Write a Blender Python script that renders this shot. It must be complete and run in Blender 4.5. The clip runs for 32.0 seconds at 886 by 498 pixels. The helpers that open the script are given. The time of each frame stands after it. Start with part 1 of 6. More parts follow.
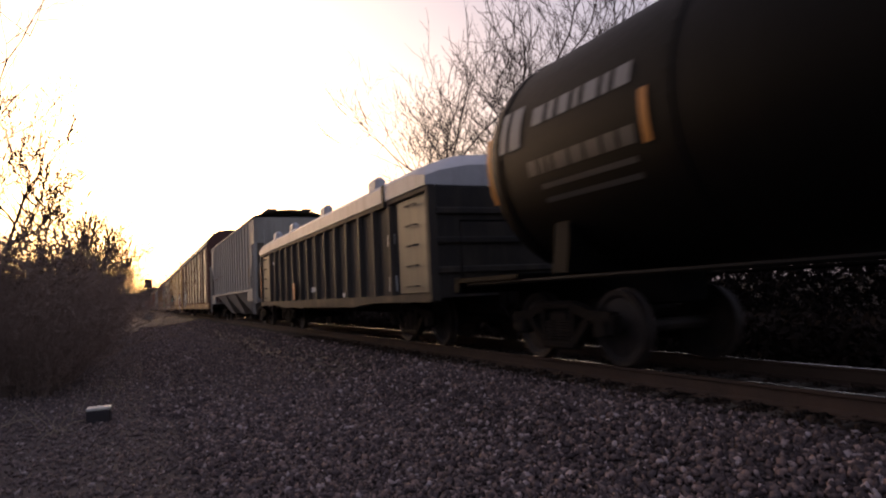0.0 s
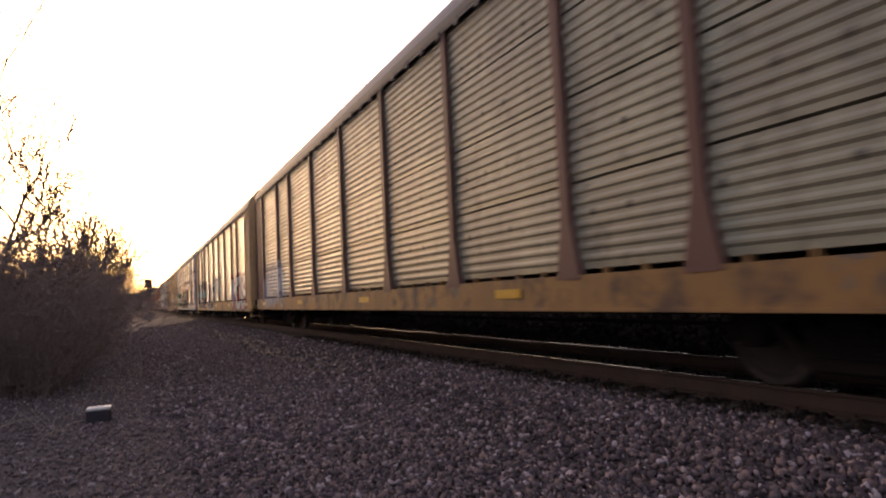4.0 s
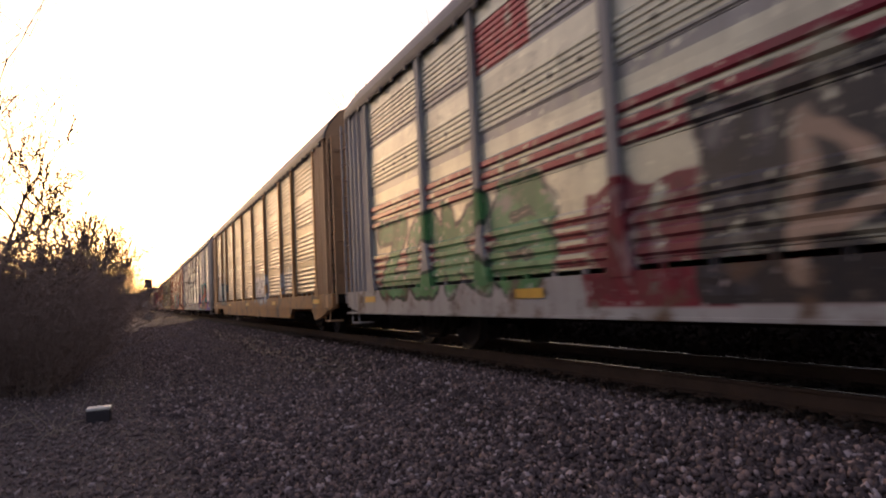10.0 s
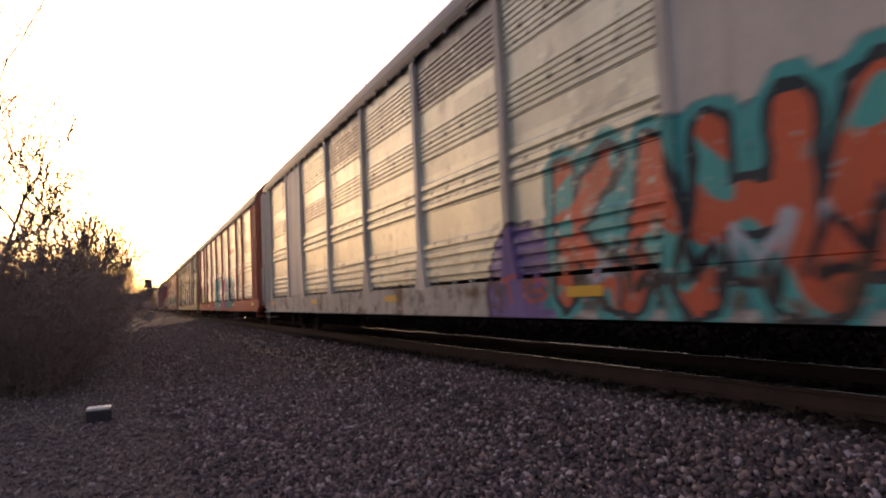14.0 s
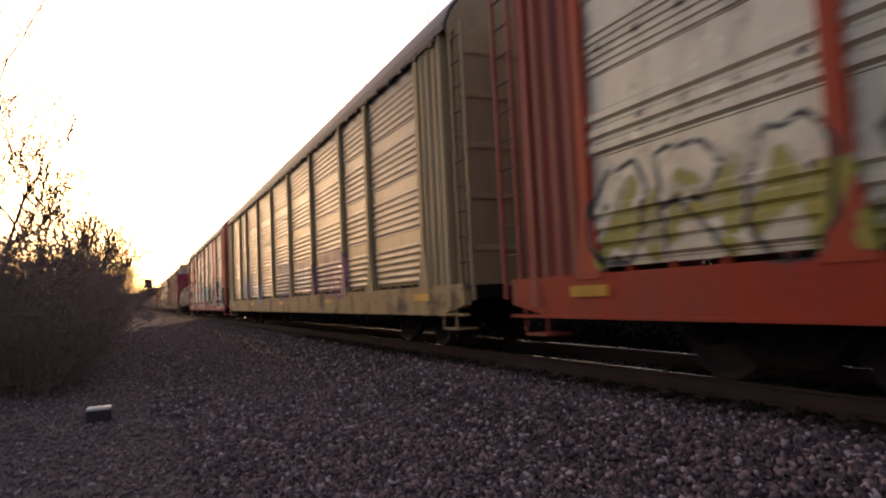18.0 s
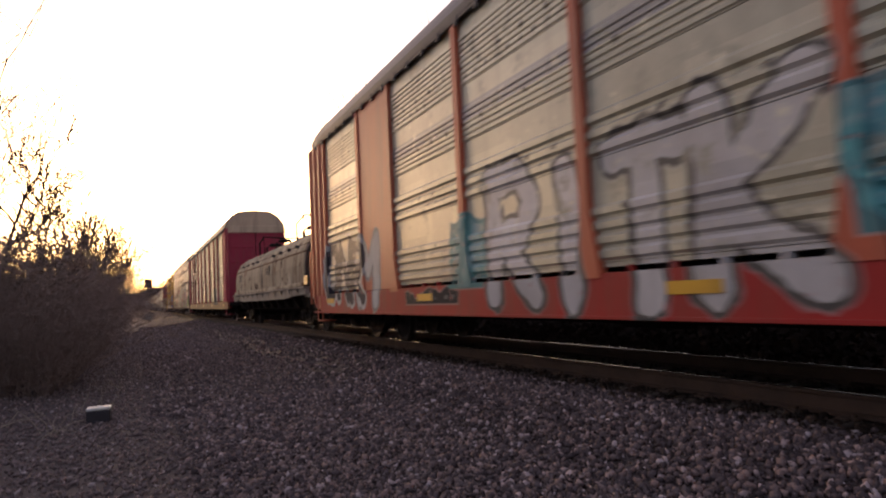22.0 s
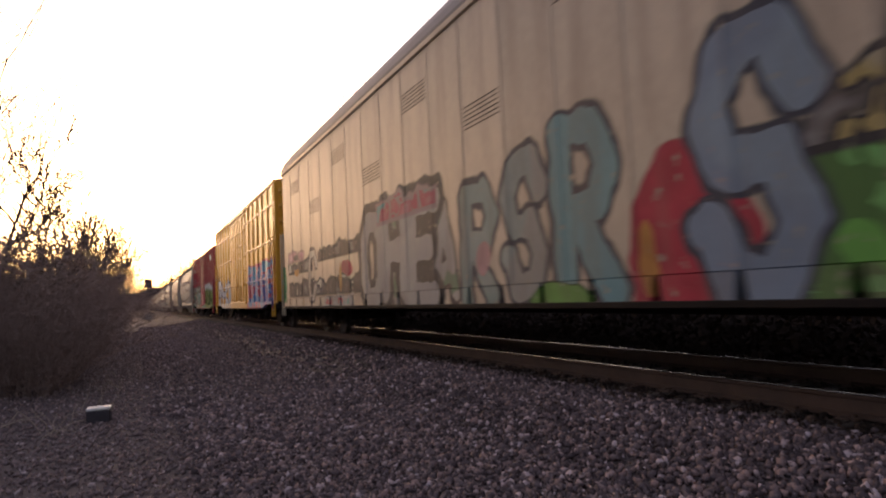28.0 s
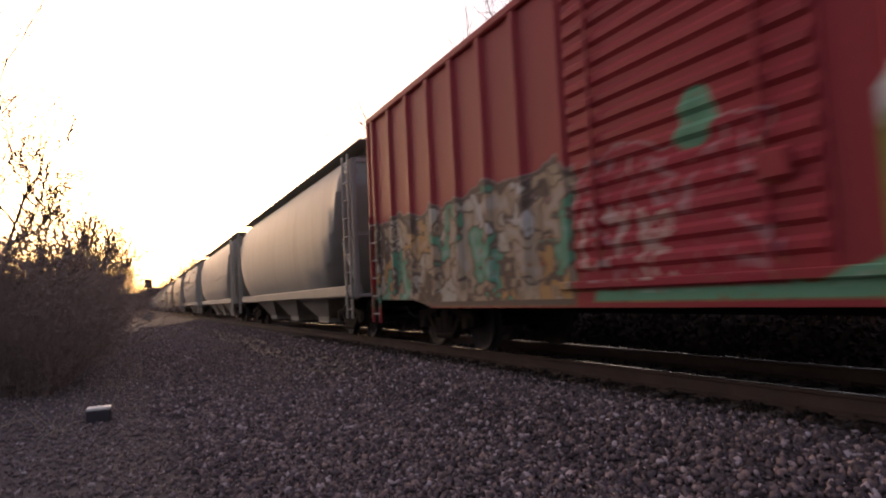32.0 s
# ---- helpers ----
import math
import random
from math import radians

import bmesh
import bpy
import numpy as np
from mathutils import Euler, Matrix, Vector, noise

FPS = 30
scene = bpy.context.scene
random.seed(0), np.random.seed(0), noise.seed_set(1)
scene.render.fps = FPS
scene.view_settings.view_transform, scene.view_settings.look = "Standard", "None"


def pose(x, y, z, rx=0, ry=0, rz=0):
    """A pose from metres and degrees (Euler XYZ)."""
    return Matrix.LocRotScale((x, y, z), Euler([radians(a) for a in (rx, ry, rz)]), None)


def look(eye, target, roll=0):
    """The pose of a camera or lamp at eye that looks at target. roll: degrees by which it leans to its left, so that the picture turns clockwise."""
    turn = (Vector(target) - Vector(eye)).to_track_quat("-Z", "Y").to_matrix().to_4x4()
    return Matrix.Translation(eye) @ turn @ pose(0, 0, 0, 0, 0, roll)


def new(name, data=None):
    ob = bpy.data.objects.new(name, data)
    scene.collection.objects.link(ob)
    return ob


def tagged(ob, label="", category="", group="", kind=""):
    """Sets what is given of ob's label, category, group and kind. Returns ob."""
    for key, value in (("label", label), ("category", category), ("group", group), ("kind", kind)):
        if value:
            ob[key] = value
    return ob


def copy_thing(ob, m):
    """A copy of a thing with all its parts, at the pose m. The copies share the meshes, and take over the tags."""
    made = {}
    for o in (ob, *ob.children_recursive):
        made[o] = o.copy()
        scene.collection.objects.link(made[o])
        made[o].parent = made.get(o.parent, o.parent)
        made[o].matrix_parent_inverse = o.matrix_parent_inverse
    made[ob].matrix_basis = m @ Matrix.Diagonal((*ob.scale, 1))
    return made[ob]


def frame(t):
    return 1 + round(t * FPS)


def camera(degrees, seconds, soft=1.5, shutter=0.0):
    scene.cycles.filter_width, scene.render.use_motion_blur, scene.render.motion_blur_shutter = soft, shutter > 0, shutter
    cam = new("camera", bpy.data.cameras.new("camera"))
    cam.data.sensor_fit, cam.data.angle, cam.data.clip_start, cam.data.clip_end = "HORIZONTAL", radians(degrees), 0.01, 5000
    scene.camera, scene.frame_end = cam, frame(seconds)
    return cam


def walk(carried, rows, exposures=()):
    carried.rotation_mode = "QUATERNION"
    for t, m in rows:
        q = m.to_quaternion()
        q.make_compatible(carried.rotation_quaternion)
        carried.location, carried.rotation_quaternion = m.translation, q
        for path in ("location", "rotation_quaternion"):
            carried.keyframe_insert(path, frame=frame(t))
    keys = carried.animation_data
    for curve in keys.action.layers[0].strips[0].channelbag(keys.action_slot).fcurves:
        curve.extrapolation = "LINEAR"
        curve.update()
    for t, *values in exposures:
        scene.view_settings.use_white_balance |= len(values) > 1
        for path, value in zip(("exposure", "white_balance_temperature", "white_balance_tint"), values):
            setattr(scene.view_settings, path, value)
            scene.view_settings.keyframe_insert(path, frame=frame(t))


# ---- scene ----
# The camera stands on a low tripod beside a railway; the track runs along +y and the train comes towards -y.
EYE = Vector((0.0, 0.0, 0.96))
YAW, PITCH, ROLL = radians(25.08), radians(3.91), -2.71
cam = camera(67.85, 32.0, soft=2.1, shutter=0.3)
STAND = look(EYE, EYE + Vector((math.sin(YAW) * math.cos(PITCH), math.cos(YAW) * math.cos(PITCH), math.sin(PITCH))), ROLL)
walk(cam, [(0.0, STAND), (32.0, STAND)], exposures=[(t, e, 6150, 29) for t, e in ((0.0, 0.6), (0.8, 0.65), (1.8, 1.15), (3.0, 1.33), (4.5, 1.25), (6.5, 1.13), (8.5, 0.98), (10.5, 0.98), (12.0, 1.1), (14.5, 1.0), (17.0, 0.88), (19.5, 1.1), (21.5, 1.1), (23.0, 0.95), (25.0, 1.25), (28.0, 1.2), (30.0, 1.25), (32.0, 1.25))])

SPEED = 11.769      # metres a second
TC = 6.01           # middle of the track
RAIL = 0.7525       # half the distance between the rail heads

# dusk sky, the sun just over the woods at the end of the track
world = bpy.data.worlds.new("dusk")
scene.world = world
world.use_nodes = True
wn = world.node_tree
sky = wn.nodes.new("ShaderNodeTexSky")
sky.sky_type = "NISHITA"
sky.sun_disc = False
sky.sun_elevation, sky.sun_rotation = radians(6.0), radians(-1.0)
sky.altitude, sky.air_density, sky.dust_density, sky.ozone_density = 100, 0.9, 5.0, 0.5
wn.nodes["Background"].inputs["Strength"].default_value = 0.115
haze = wn.nodes.new("ShaderNodeMix")          # thin high haze lights the whole dome a little
haze.data_type, haze.blend_type = "RGBA", "ADD"
haze.inputs[0].default_value = 1.0
haze.inputs[7].default_value = (1.02, 0.94, 1.02, 1)
wn.links.new(sky.outputs[0], haze.inputs[6])
wn.links.new(haze.outputs[2], wn.nodes["Background"].inputs["Color"])
sun = new("sun", bpy.data.lights.new("sun", "SUN"))
sun.data.energy, sun.data.angle, sun.data.color = 0.4, radians(12), (1.0, 0.72, 0.45)
sun.matrix_world = look((-5, 300, 31), (0, 0, 0))

# ---------- mesh tools ----------
class Shape:
    """Vertices and faces of one mesh in the making."""
    def __init__(self):
        self.v, self.f = [], []

    def add(self, verts, faces):
        n = len(self.v)
        self.v += [tuple(p) for p in verts]
        self.f += [tuple(i + n for i in q) for q in faces]
        return self

    def box(self, x0, x1, y0, y1, z0, z1, b=0.0):
        if b <= 0:
            return self.add([(x, y, z) for z in (z0, z1) for y in (y0, y1) for x in (x0, x1)],
                            [(0, 2, 3, 1), (4, 5, 7, 6), (0, 1, 5, 4), (2, 6, 7, 3), (0, 4, 6, 2), (1, 3, 7, 5)])
        b = min(b, (x1 - x0) * .45, (y1 - y0) * .45, (z1 - z0) * .45)
        v, idx = [], {}
        for cz in (0, 1):
            for cy in (0, 1):
                for cx in (0, 1):
                    c = ((x0, x1)[cx], (y0, y1)[cy], (z0, z1)[cz])
                    s = (1 - 2 * cx, 1 - 2 * cy, 1 - 2 * cz)
                    for a in range(3):
                        idx[cx, cy, cz, a] = len(v)
                        v.append(tuple(c[k] if k == a else c[k] + s[k] * b for k in range(3)))
        f = []
        for a in range(3):
            p, q = [k for k in range(3) if k != a]
            for side in (0, 1):
                ring = []
                for i, j in ((0, 0), (1, 0), (1, 1), (0, 1)):
                    c = [0, 0, 0]; c[a], c[p], c[q] = side, i, j
                    ring.append(idx[(*c, a)])
                f.append(ring if (side == 1) == (a != 1) else ring[::-1])
            for i in (0, 1):
                for j in (0, 1):
                    c = [0, 0, 0]; c[p], c[q] = i, j
                    d = list(c); d[a] = 1
                    quad = [idx[(*c, p)], idx[(*d, p)], idx[(*d, q)], idx[(*c, q)]]
                    f.append(quad if ((i == j) == (a != 1)) else quad[::-1])
        for cx in (0, 1):
            for cy in (0, 1):
                for cz in (0, 1):
                    t = [idx[cx, cy, cz, k] for k in range(3)]
                    f.append(t if (cx + cy + cz) % 2 else t[::-1])
        return self.add(v, f)

    def tube(self, pts, r, n=8, ends=True):
        """A round bar along pts; r is one radius or one for each point."""
        pts = [Vector(p) for p in pts]
        rad = r if isinstance(r, (list, tuple)) else [r] * len(pts)
        v, f = [], []
        for i, p in enumerate(pts):
            d = (pts[min(i + 1, len(pts) - 1)] - pts[max(i - 1, 0)]).normalized()
            u = d.cross((0, 0, 1) if abs(d.z) < .9 else (1, 0, 0)).normalized()
            w = d.cross(u)
            for k in range(n):
                a = 2 * math.pi * k / n
                v.append(p + (u * math.cos(a) + w * math.sin(a)) * rad[i])
        for i in range(len(pts) - 1):
            for k in range(n):
                a, b = i * n + k, i * n + (k + 1) % n
                f.append((a, a + n, b + n, b))
        if ends:
            f.append(tuple(range(n)))
            f.append(tuple(range(len(pts) * n - 1, (len(pts) - 1) * n - 1, -1)))
        return self.add(v, f)

    def bar(self, a, b, w, h):
        """A square bar from a to b in the y-z plane: w wide in x, h high across."""
        a, b = Vector(a), Vector(b)
        d = (b - a).normalized()
        s = Vector((1, 0, 0)) if abs(d.x) < .9 else Vector((0, 1, 0))
        u = d.cross(s).normalized() * h / 2
        s = s * w / 2
        v = [p + i * s + j * u for p in (a, b) for i, j in ((-1, -1), (1, -1), (1, 1), (-1, 1))]
        return self.add(v, [(0, 1, 2, 3), (7, 6, 5, 4), (0, 4, 5, 1), (1, 5, 6, 2), (2, 6, 7, 3), (3, 7, 4, 0)])

    def prism(self, poly, axis, a0, a1):
        """A flat outline, given in the two other axes, drawn out along axis from a0 to a1."""
        def put(p, a):
            q = list(p); q.insert(axis, a); return q
        n = len(poly)
        v = [put(p, a0) for p in poly] + [put(p, a1) for p in poly]
        f = [tuple(range(n))[::-1], tuple(range(n, 2 * n))]
        f += [(i, (i + 1) % n, n + (i + 1) % n, n + i) for i in range(n)]
        return self.add(v, f)

    def loft(self, rings, closed=True, caps=True):
        """Skin between rings of equally many points."""
        n = len(rings[0])
        v = [p for r in rings for p in r]
        f = []
        for i in range(len(rings) - 1):
            for k in range(n if closed else n - 1):
                a, b = i * n + k, i * n + (k + 1) % n
                f.append((a, b, b + n, a + n))
        if caps and closed:
            f += [tuple(range(n))[::-1], tuple(range((len(rings) - 1) * n, len(rings) * n))]
        return self.add(v, f)

    def mesh(self, name, smooth=False):
        me = bpy.data.meshes.new(name)
        me.from_pydata(self.v, [], self.f)
        bm = bmesh.new()
        bm.from_mesh(me)
        bmesh.ops.recalc_face_normals(bm, faces=bm.faces)
        bm.to_mesh(me)
        bm.free()
        if smooth:
            me.shade_smooth()
        return me


def part(name, shape, material, parent, label="", at=None, smooth=False):
    """One mesh object, of its own, under a thing or a part (parent None: a thing of its own)."""
    me = shape if isinstance(shape, bpy.types.Mesh) else shape.mesh(name, smooth)
    if material is not None and not me.materials:
        me.materials.append(material)
    ob = new(name, me)
    if parent is not None:
        ob.parent = parent
    if at is not None:
        ob.matrix_basis = at
    return tagged(ob, label)



def shared(key, make, smooth=False):
    """The mesh of that key, made once."""
    if key not in STORE:
        STORE[key] = make().mesh(str(key), smooth)
    return STORE[key]


STORE = {}


# ---------- materials ----------
def math_(nt, op, a, b=None, c=None):
    node = nt.nodes.new("ShaderNodeMath")
    node.operation = op
    for i, s in enumerate((a, b, c)):
        if s is None:
            continue
        if isinstance(s, (int, float)):
            node.inputs[i].default_value = s
        else:
            nt.links.new(s, node.inputs[i])
    return node.outputs[0]


def mix_(nt, fac, a, b, blend="MIX"):
    node = nt.nodes.new("ShaderNodeMix")
    node.data_type, node.blend_type = "RGBA", blend
    for i, s in ((0, fac), (6, a), (7, b)):
        if isinstance(s, (int, float)):
            node.inputs[i].default_value = s
        elif isinstance(s, (tuple, list)):
            node.inputs[i].default_value = (*s[:3], 1)
        else:
            nt.links.new(s, node.inputs[i])
    return node.outputs[2]


def noise_(nt, vec, scale, detail=3.0, rough=0.55, stretch=None):
    if stretch:
        m = nt.nodes.new("ShaderNodeMapping")
        m.inputs["Scale"].default_value = stretch
        nt.links.new(vec, m.inputs[0])
        vec = m.outputs[0]
    node = nt.nodes.new("ShaderNodeTexNoise")
    nt.links.new(vec, node.inputs["Vector"])
    node.inputs["Scale"].default_value = scale
    node.inputs["Detail"].default_value = detail
    node.inputs["Roughness"].default_value = rough
    return node.outputs[0]


def ramp_(nt, fac, lo, hi):
    node = nt.nodes.new("ShaderNodeMapRange")
    nt.links.new(fac, node.inputs[0])
    node.inputs[1].default_value, node.inputs[2].default_value = lo, hi
    return node.outputs[0]


WHITISH = (.6, .6, .58)


# letters and zigzags of sprayed pieces: pen lines over a grid of five by five
FONT = {"A": "002440 1131", "C": "4334140301103041", "E": "44040040 0232", "H": "0004 4044 0242", "I": "2024", "K": "0004 0244 0240", "M": "0004224440",
        "N": "00044044", "O": "103041433414030110", "R": "000434433202 1240", "S": "43341403123241301001", "T": "0444 2024", "Z": "04440040"}


def helper_group(name):
    """A node group: the least of D and the distance from P to a pen line from A along E."""
    if name in bpy.data.node_groups:
        return bpy.data.node_groups[name]
    ng = bpy.data.node_groups.new(name, "ShaderNodeTree")
    for sock, kind in (("D", "Float"), ("P", "Vector"), ("A", "Vector"), ("E", "Vector"), ("K", "Float")):
        ng.interface.new_socket(name=sock, in_out="INPUT", socket_type="NodeSocket" + kind)
    ng.interface.new_socket(name="D", in_out="OUTPUT", socket_type="NodeSocketFloat")
    gi, go = ng.nodes.new("NodeGroupInput"), ng.nodes.new("NodeGroupOutput")

    def vm(op, a, b, socket=1):
        node = ng.nodes.new("ShaderNodeVectorMath")
        node.operation = op
        ng.links.new(a, node.inputs[0])
        ng.links.new(b, node.inputs[socket])
        return node
    pa = vm("SUBTRACT", gi.outputs["P"], gi.outputs["A"]).outputs[0]
    k = math_(ng, "MULTIPLY", vm("DOT_PRODUCT", pa, gi.outputs["E"]).outputs["Value"], gi.outputs["K"])
    k = math_(ng, "MINIMUM", math_(ng, "MAXIMUM", k, 0.0), 1.0)
    d = vm("DISTANCE", pa, vm("SCALE", gi.outputs["E"], k, 3).outputs[0]).outputs["Value"]
    ng.links.new(math_(ng, "MINIMUM", d, gi.outputs["D"]), go.inputs[0])
    return ng


def pen(nt, p, word, y0, y1, z0, z1, seed):
    """Distance from p to the pen lines of glyphs set side by side towards smaller y; a number makes that many knotted zigzags."""
    rng = random.Random(seed)
    n = word if isinstance(word, int) else len(word)
    w, d = (y1 - y0) / n, 9.0
    for i in range(n):
        if isinstance(word, int):
            a = rng.randrange(3)
            code = "".join(str(q) for q in (0, rng.choice((0, 1)), a, 4, 2 + a % 2, rng.choice((1, 2)), 4, rng.choice((3, 4)), rng.choice((3, 4)), 0)) + " " + "%d%d%d%d" % (rng.choice((0, 1)), rng.choice((1, 2)), rng.choice((3, 4)), rng.choice((1, 2, 3)))
        else:
            code = FONT[word[i]]
        lift, tall, lean = rng.uniform(-.05, .05), rng.uniform(.9, 1.05), rng.uniform(-.12, .12)
        for line in code.split():
            pts = []
            for k in range(0, len(line), 2):
                u, v = int(line[k]) / 4, int(line[k + 1]) / 4
                pts.append((y1 - (i + .12 + .76 * u + lean * (v - .5)) * w, z0 + (lift + v * tall) * (z1 - z0), 0))
            for a, b in zip(pts, pts[1:]):
                g = nt.nodes.new("ShaderNodeGroup")
                g.node_tree = helper_group("pen_line")
                e = (b[0] - a[0], b[1] - a[1], 0)
                if isinstance(d, float):
                    g.inputs[0].default_value = d
                else:
                    nt.links.new(d, g.inputs[0])
                nt.links.new(p, g.inputs[1])
                g.inputs[2].default_value, g.inputs[3].default_value = a, e
                g.inputs[4].default_value = 1 / max(1e-4, e[0] ** 2 + e[1] ** 2)
                d = g.outputs[0]
    return d


def piece(sprays):
    """One node group with all the sprayed paint of a car: its colour and where it lies."""
    key = "sprayed " + repr(sprays)
    if key in STORE:
        return STORE[key]
    nt = bpy.data.node_groups.new("sprayed_paint", "ShaderNodeTree")
    STORE[key] = nt
    nt.interface.new_socket(name="Color", in_out="OUTPUT", socket_type="NodeSocketColor")
    nt.interface.new_socket(name="Mask", in_out="OUTPUT", socket_type="NodeSocketFloat")
    go = nt.nodes.new("NodeGroupOutput")
    tc = nt.nodes.new("ShaderNodeTexCoord")
    tc.name = "Object"
    sep = nt.nodes.new("ShaderNodeSeparateXYZ")
    nt.links.new(tc.outputs["Object"], sep.inputs[0])
    wob = math_(nt, "SUBTRACT", noise_(nt, tc.outputs["Object"], 1.3, 2.0), 0.5)
    worn = ramp_(nt, noise_(nt, tc.outputs["Object"], 7.0, 5), 0.25, 0.38)
    col, alpha = None, None
    for g in sprays:
        paint, mask = spray(nt, sep.outputs[1], sep.outputs[2], wob, g)
        mask = math_(nt, "MULTIPLY", mask, worn)
        col = paint if col is None else mix_(nt, mask, col, paint)
        alpha = mask if alpha is None else math_(nt, "MAXIMUM", alpha, mask)
    nt.links.new(col, go.inputs[0])
    nt.links.new(alpha, go.inputs[1])
    return nt


def spray(nt, y, z, wob, g):
    """Sprayed paint on a car's side: its colour and mask. g: kind, y0, y1, z0, z1 and colours."""
    kind, y0, y1, z0, z1 = g[:5]
    if kind == "word":               # pen lines: word, half width, fill colours, outline, halo
        word, r, fill, line, halo = g[5:10]
        com = nt.nodes.new("ShaderNodeCombineXYZ")
        wob2 = math_(nt, "SUBTRACT", noise_(nt, nt.nodes["Object"].outputs["Object"], 3.1, 1.0), 0.5)
        nt.links.new(math_(nt, "ADD", y, math_(nt, "MULTIPLY", wob, .30)), com.inputs[0])
        nt.links.new(math_(nt, "ADD", z, math_(nt, "MULTIPLY", wob2, .22)), com.inputs[1])
        d = pen(nt, com.outputs[0], word, y0 + r, y1 - r, z0 + r, z1 - r, int(abs(y0) * 100))
        paint = fill
        if isinstance(fill, list):
            pick = noise_(nt, nt.nodes["Object"].outputs["Object"], .8, .0)
            paint = mix_(nt, ramp_(nt, pick, .47, .53), fill[0], fill[1])
            if len(fill) > 2:
                paint = mix_(nt, ramp_(nt, noise_(nt, nt.nodes["Object"].outputs["Object"], 2.3, 0.0), .58, .62), paint, fill[2])
        edge = r + (.095 if line is not None else 0)
        if line is not None:
            paint = mix_(nt, math_(nt, "GREATER_THAN", d, r), paint, line)
        if halo is not None:
            paint = mix_(nt, math_(nt, "GREATER_THAN", d, edge), paint, halo)
            edge += .12
        paint = mix_(nt, 0.0, paint, (0, 0, 0)) if isinstance(paint, tuple) else paint
        return paint, ramp_(nt, d, edge, edge - .035)
    if kind == "oval":               # a filled round with an outline
        fill, line = g[5:7]
        a = math_(nt, "DIVIDE", math_(nt, "ADD", math_(nt, "SUBTRACT", y, (y0 + y1) / 2), math_(nt, "MULTIPLY", wob, .4)), (y1 - y0) / 2)
        b = math_(nt, "DIVIDE", math_(nt, "ADD", math_(nt, "SUBTRACT", z, (z0 + z1) / 2), math_(nt, "MULTIPLY", wob, .3)), (z1 - z0) / 2)
        q = math_(nt, "ADD", math_(nt, "MULTIPLY", a, a), math_(nt, "MULTIPLY", b, b))
        shade = mix_(nt, ramp_(nt, noise_(nt, nt.nodes["Object"].outputs["Object"], 2.0, 2.0), .4, .65), fill, tuple(c * .7 for c in fill))
        return mix_(nt, math_(nt, "GREATER_THAN", q, .82), shade, line), ramp_(nt, q, 1.0, .95)
    if kind == "spikes":             # painted tongues that run up the ribs, with pale tips
        wide, fill, tip = g[5:8]
        u = math_(nt, "FRACT", math_(nt, "DIVIDE", math_(nt, "ADD", y, math_(nt, "MULTIPLY", wob, .5)), wide))
        saw = math_(nt, "ABSOLUTE", math_(nt, "MULTIPLY", math_(nt, "SUBTRACT", u, .5), 2.0))
        slow = noise_(nt, nt.nodes["Object"].outputs["Object"], .55, 1.0)
        top = math_(nt, "ADD", z0 + (z1 - z0) * .42, math_(nt, "ADD", math_(nt, "MULTIPLY", math_(nt, "SUBTRACT", 1.0, saw), (z1 - z0) * .26), math_(nt, "MULTIPLY", slow, (z1 - z0) * .52)))
        below = math_(nt, "SUBTRACT", top, z)
        ins = math_(nt, "MINIMUM", math_(nt, "MINIMUM", math_(nt, "SUBTRACT", y, y0), math_(nt, "SUBTRACT", y1, y)), math_(nt, "MINIMUM", below, math_(nt, "SUBTRACT", z, z0)))
        paint = mix_(nt, ramp_(nt, noise_(nt, nt.nodes["Object"].outputs["Object"], 2.1, 2.0), .44, .56), fill[0], fill[1])
        paint = mix_(nt, ramp_(nt, noise_(nt, nt.nodes["Object"].outputs["Object"], 3.4, 1.0), .6, .66), paint, fill[2])
        paint = mix_(nt, math_(nt, "LESS_THAN", saw, .1), paint, tuple(c * .25 for c in fill[0]))
        paint = mix_(nt, ramp_(nt, below, .42, .25), paint, tip)
        return paint, ramp_(nt, ins, 0.0, .04)
    yw = math_(nt, "ADD", y, math_(nt, "MULTIPLY", wob, 0.5))
    zw = math_(nt, "ADD", z, math_(nt, "MULTIPLY", wob, 0.7))
    inside = math_(nt, "MINIMUM", math_(nt, "MINIMUM", math_(nt, "SUBTRACT", yw, y0), math_(nt, "SUBTRACT", y1, yw)),
                   math_(nt, "MINIMUM", math_(nt, "SUBTRACT", z, z0), math_(nt, "SUBTRACT", z1, zw)))
    mask = ramp_(nt, inside, 0.0, 0.04)
    if kind == "blobs":            # patches of several colours with dark outlines
        cols, size, line = g[5], g[6], g[7]
        warp = nt.nodes.new("ShaderNodeTexNoise")
        warp.inputs["Scale"].default_value = 1.1 / size
        warp.inputs["Detail"].default_value = 1.0
        nt.links.new(nt.nodes["Object"].outputs["Object"], warp.inputs["Vector"])
        ws = nt.nodes.new("ShaderNodeSeparateColor")
        nt.links.new(warp.outputs["Color"], ws.inputs[0])
        com = nt.nodes.new("ShaderNodeCombineXYZ")
        nt.links.new(math_(nt, "ADD", math_(nt, "DIVIDE", yw, size), math_(nt, "MULTIPLY", ws.outputs[0], 2.6)), com.inputs[0])
        nt.links.new(math_(nt, "ADD", math_(nt, "DIVIDE", zw, size * 1.35), math_(nt, "MULTIPLY", ws.outputs[1], 2.6)), com.inputs[1])
        com.inputs[2].default_value = y0
        cell = nt.nodes.new("ShaderNodeTexVoronoi")
        cell.inputs["Scale"].default_value = 1.0
        nt.links.new(com.outputs[0], cell.inputs["Vector"])
        edge = nt.nodes.new("ShaderNodeTexVoronoi")
        edge.feature = "DISTANCE_TO_EDGE"
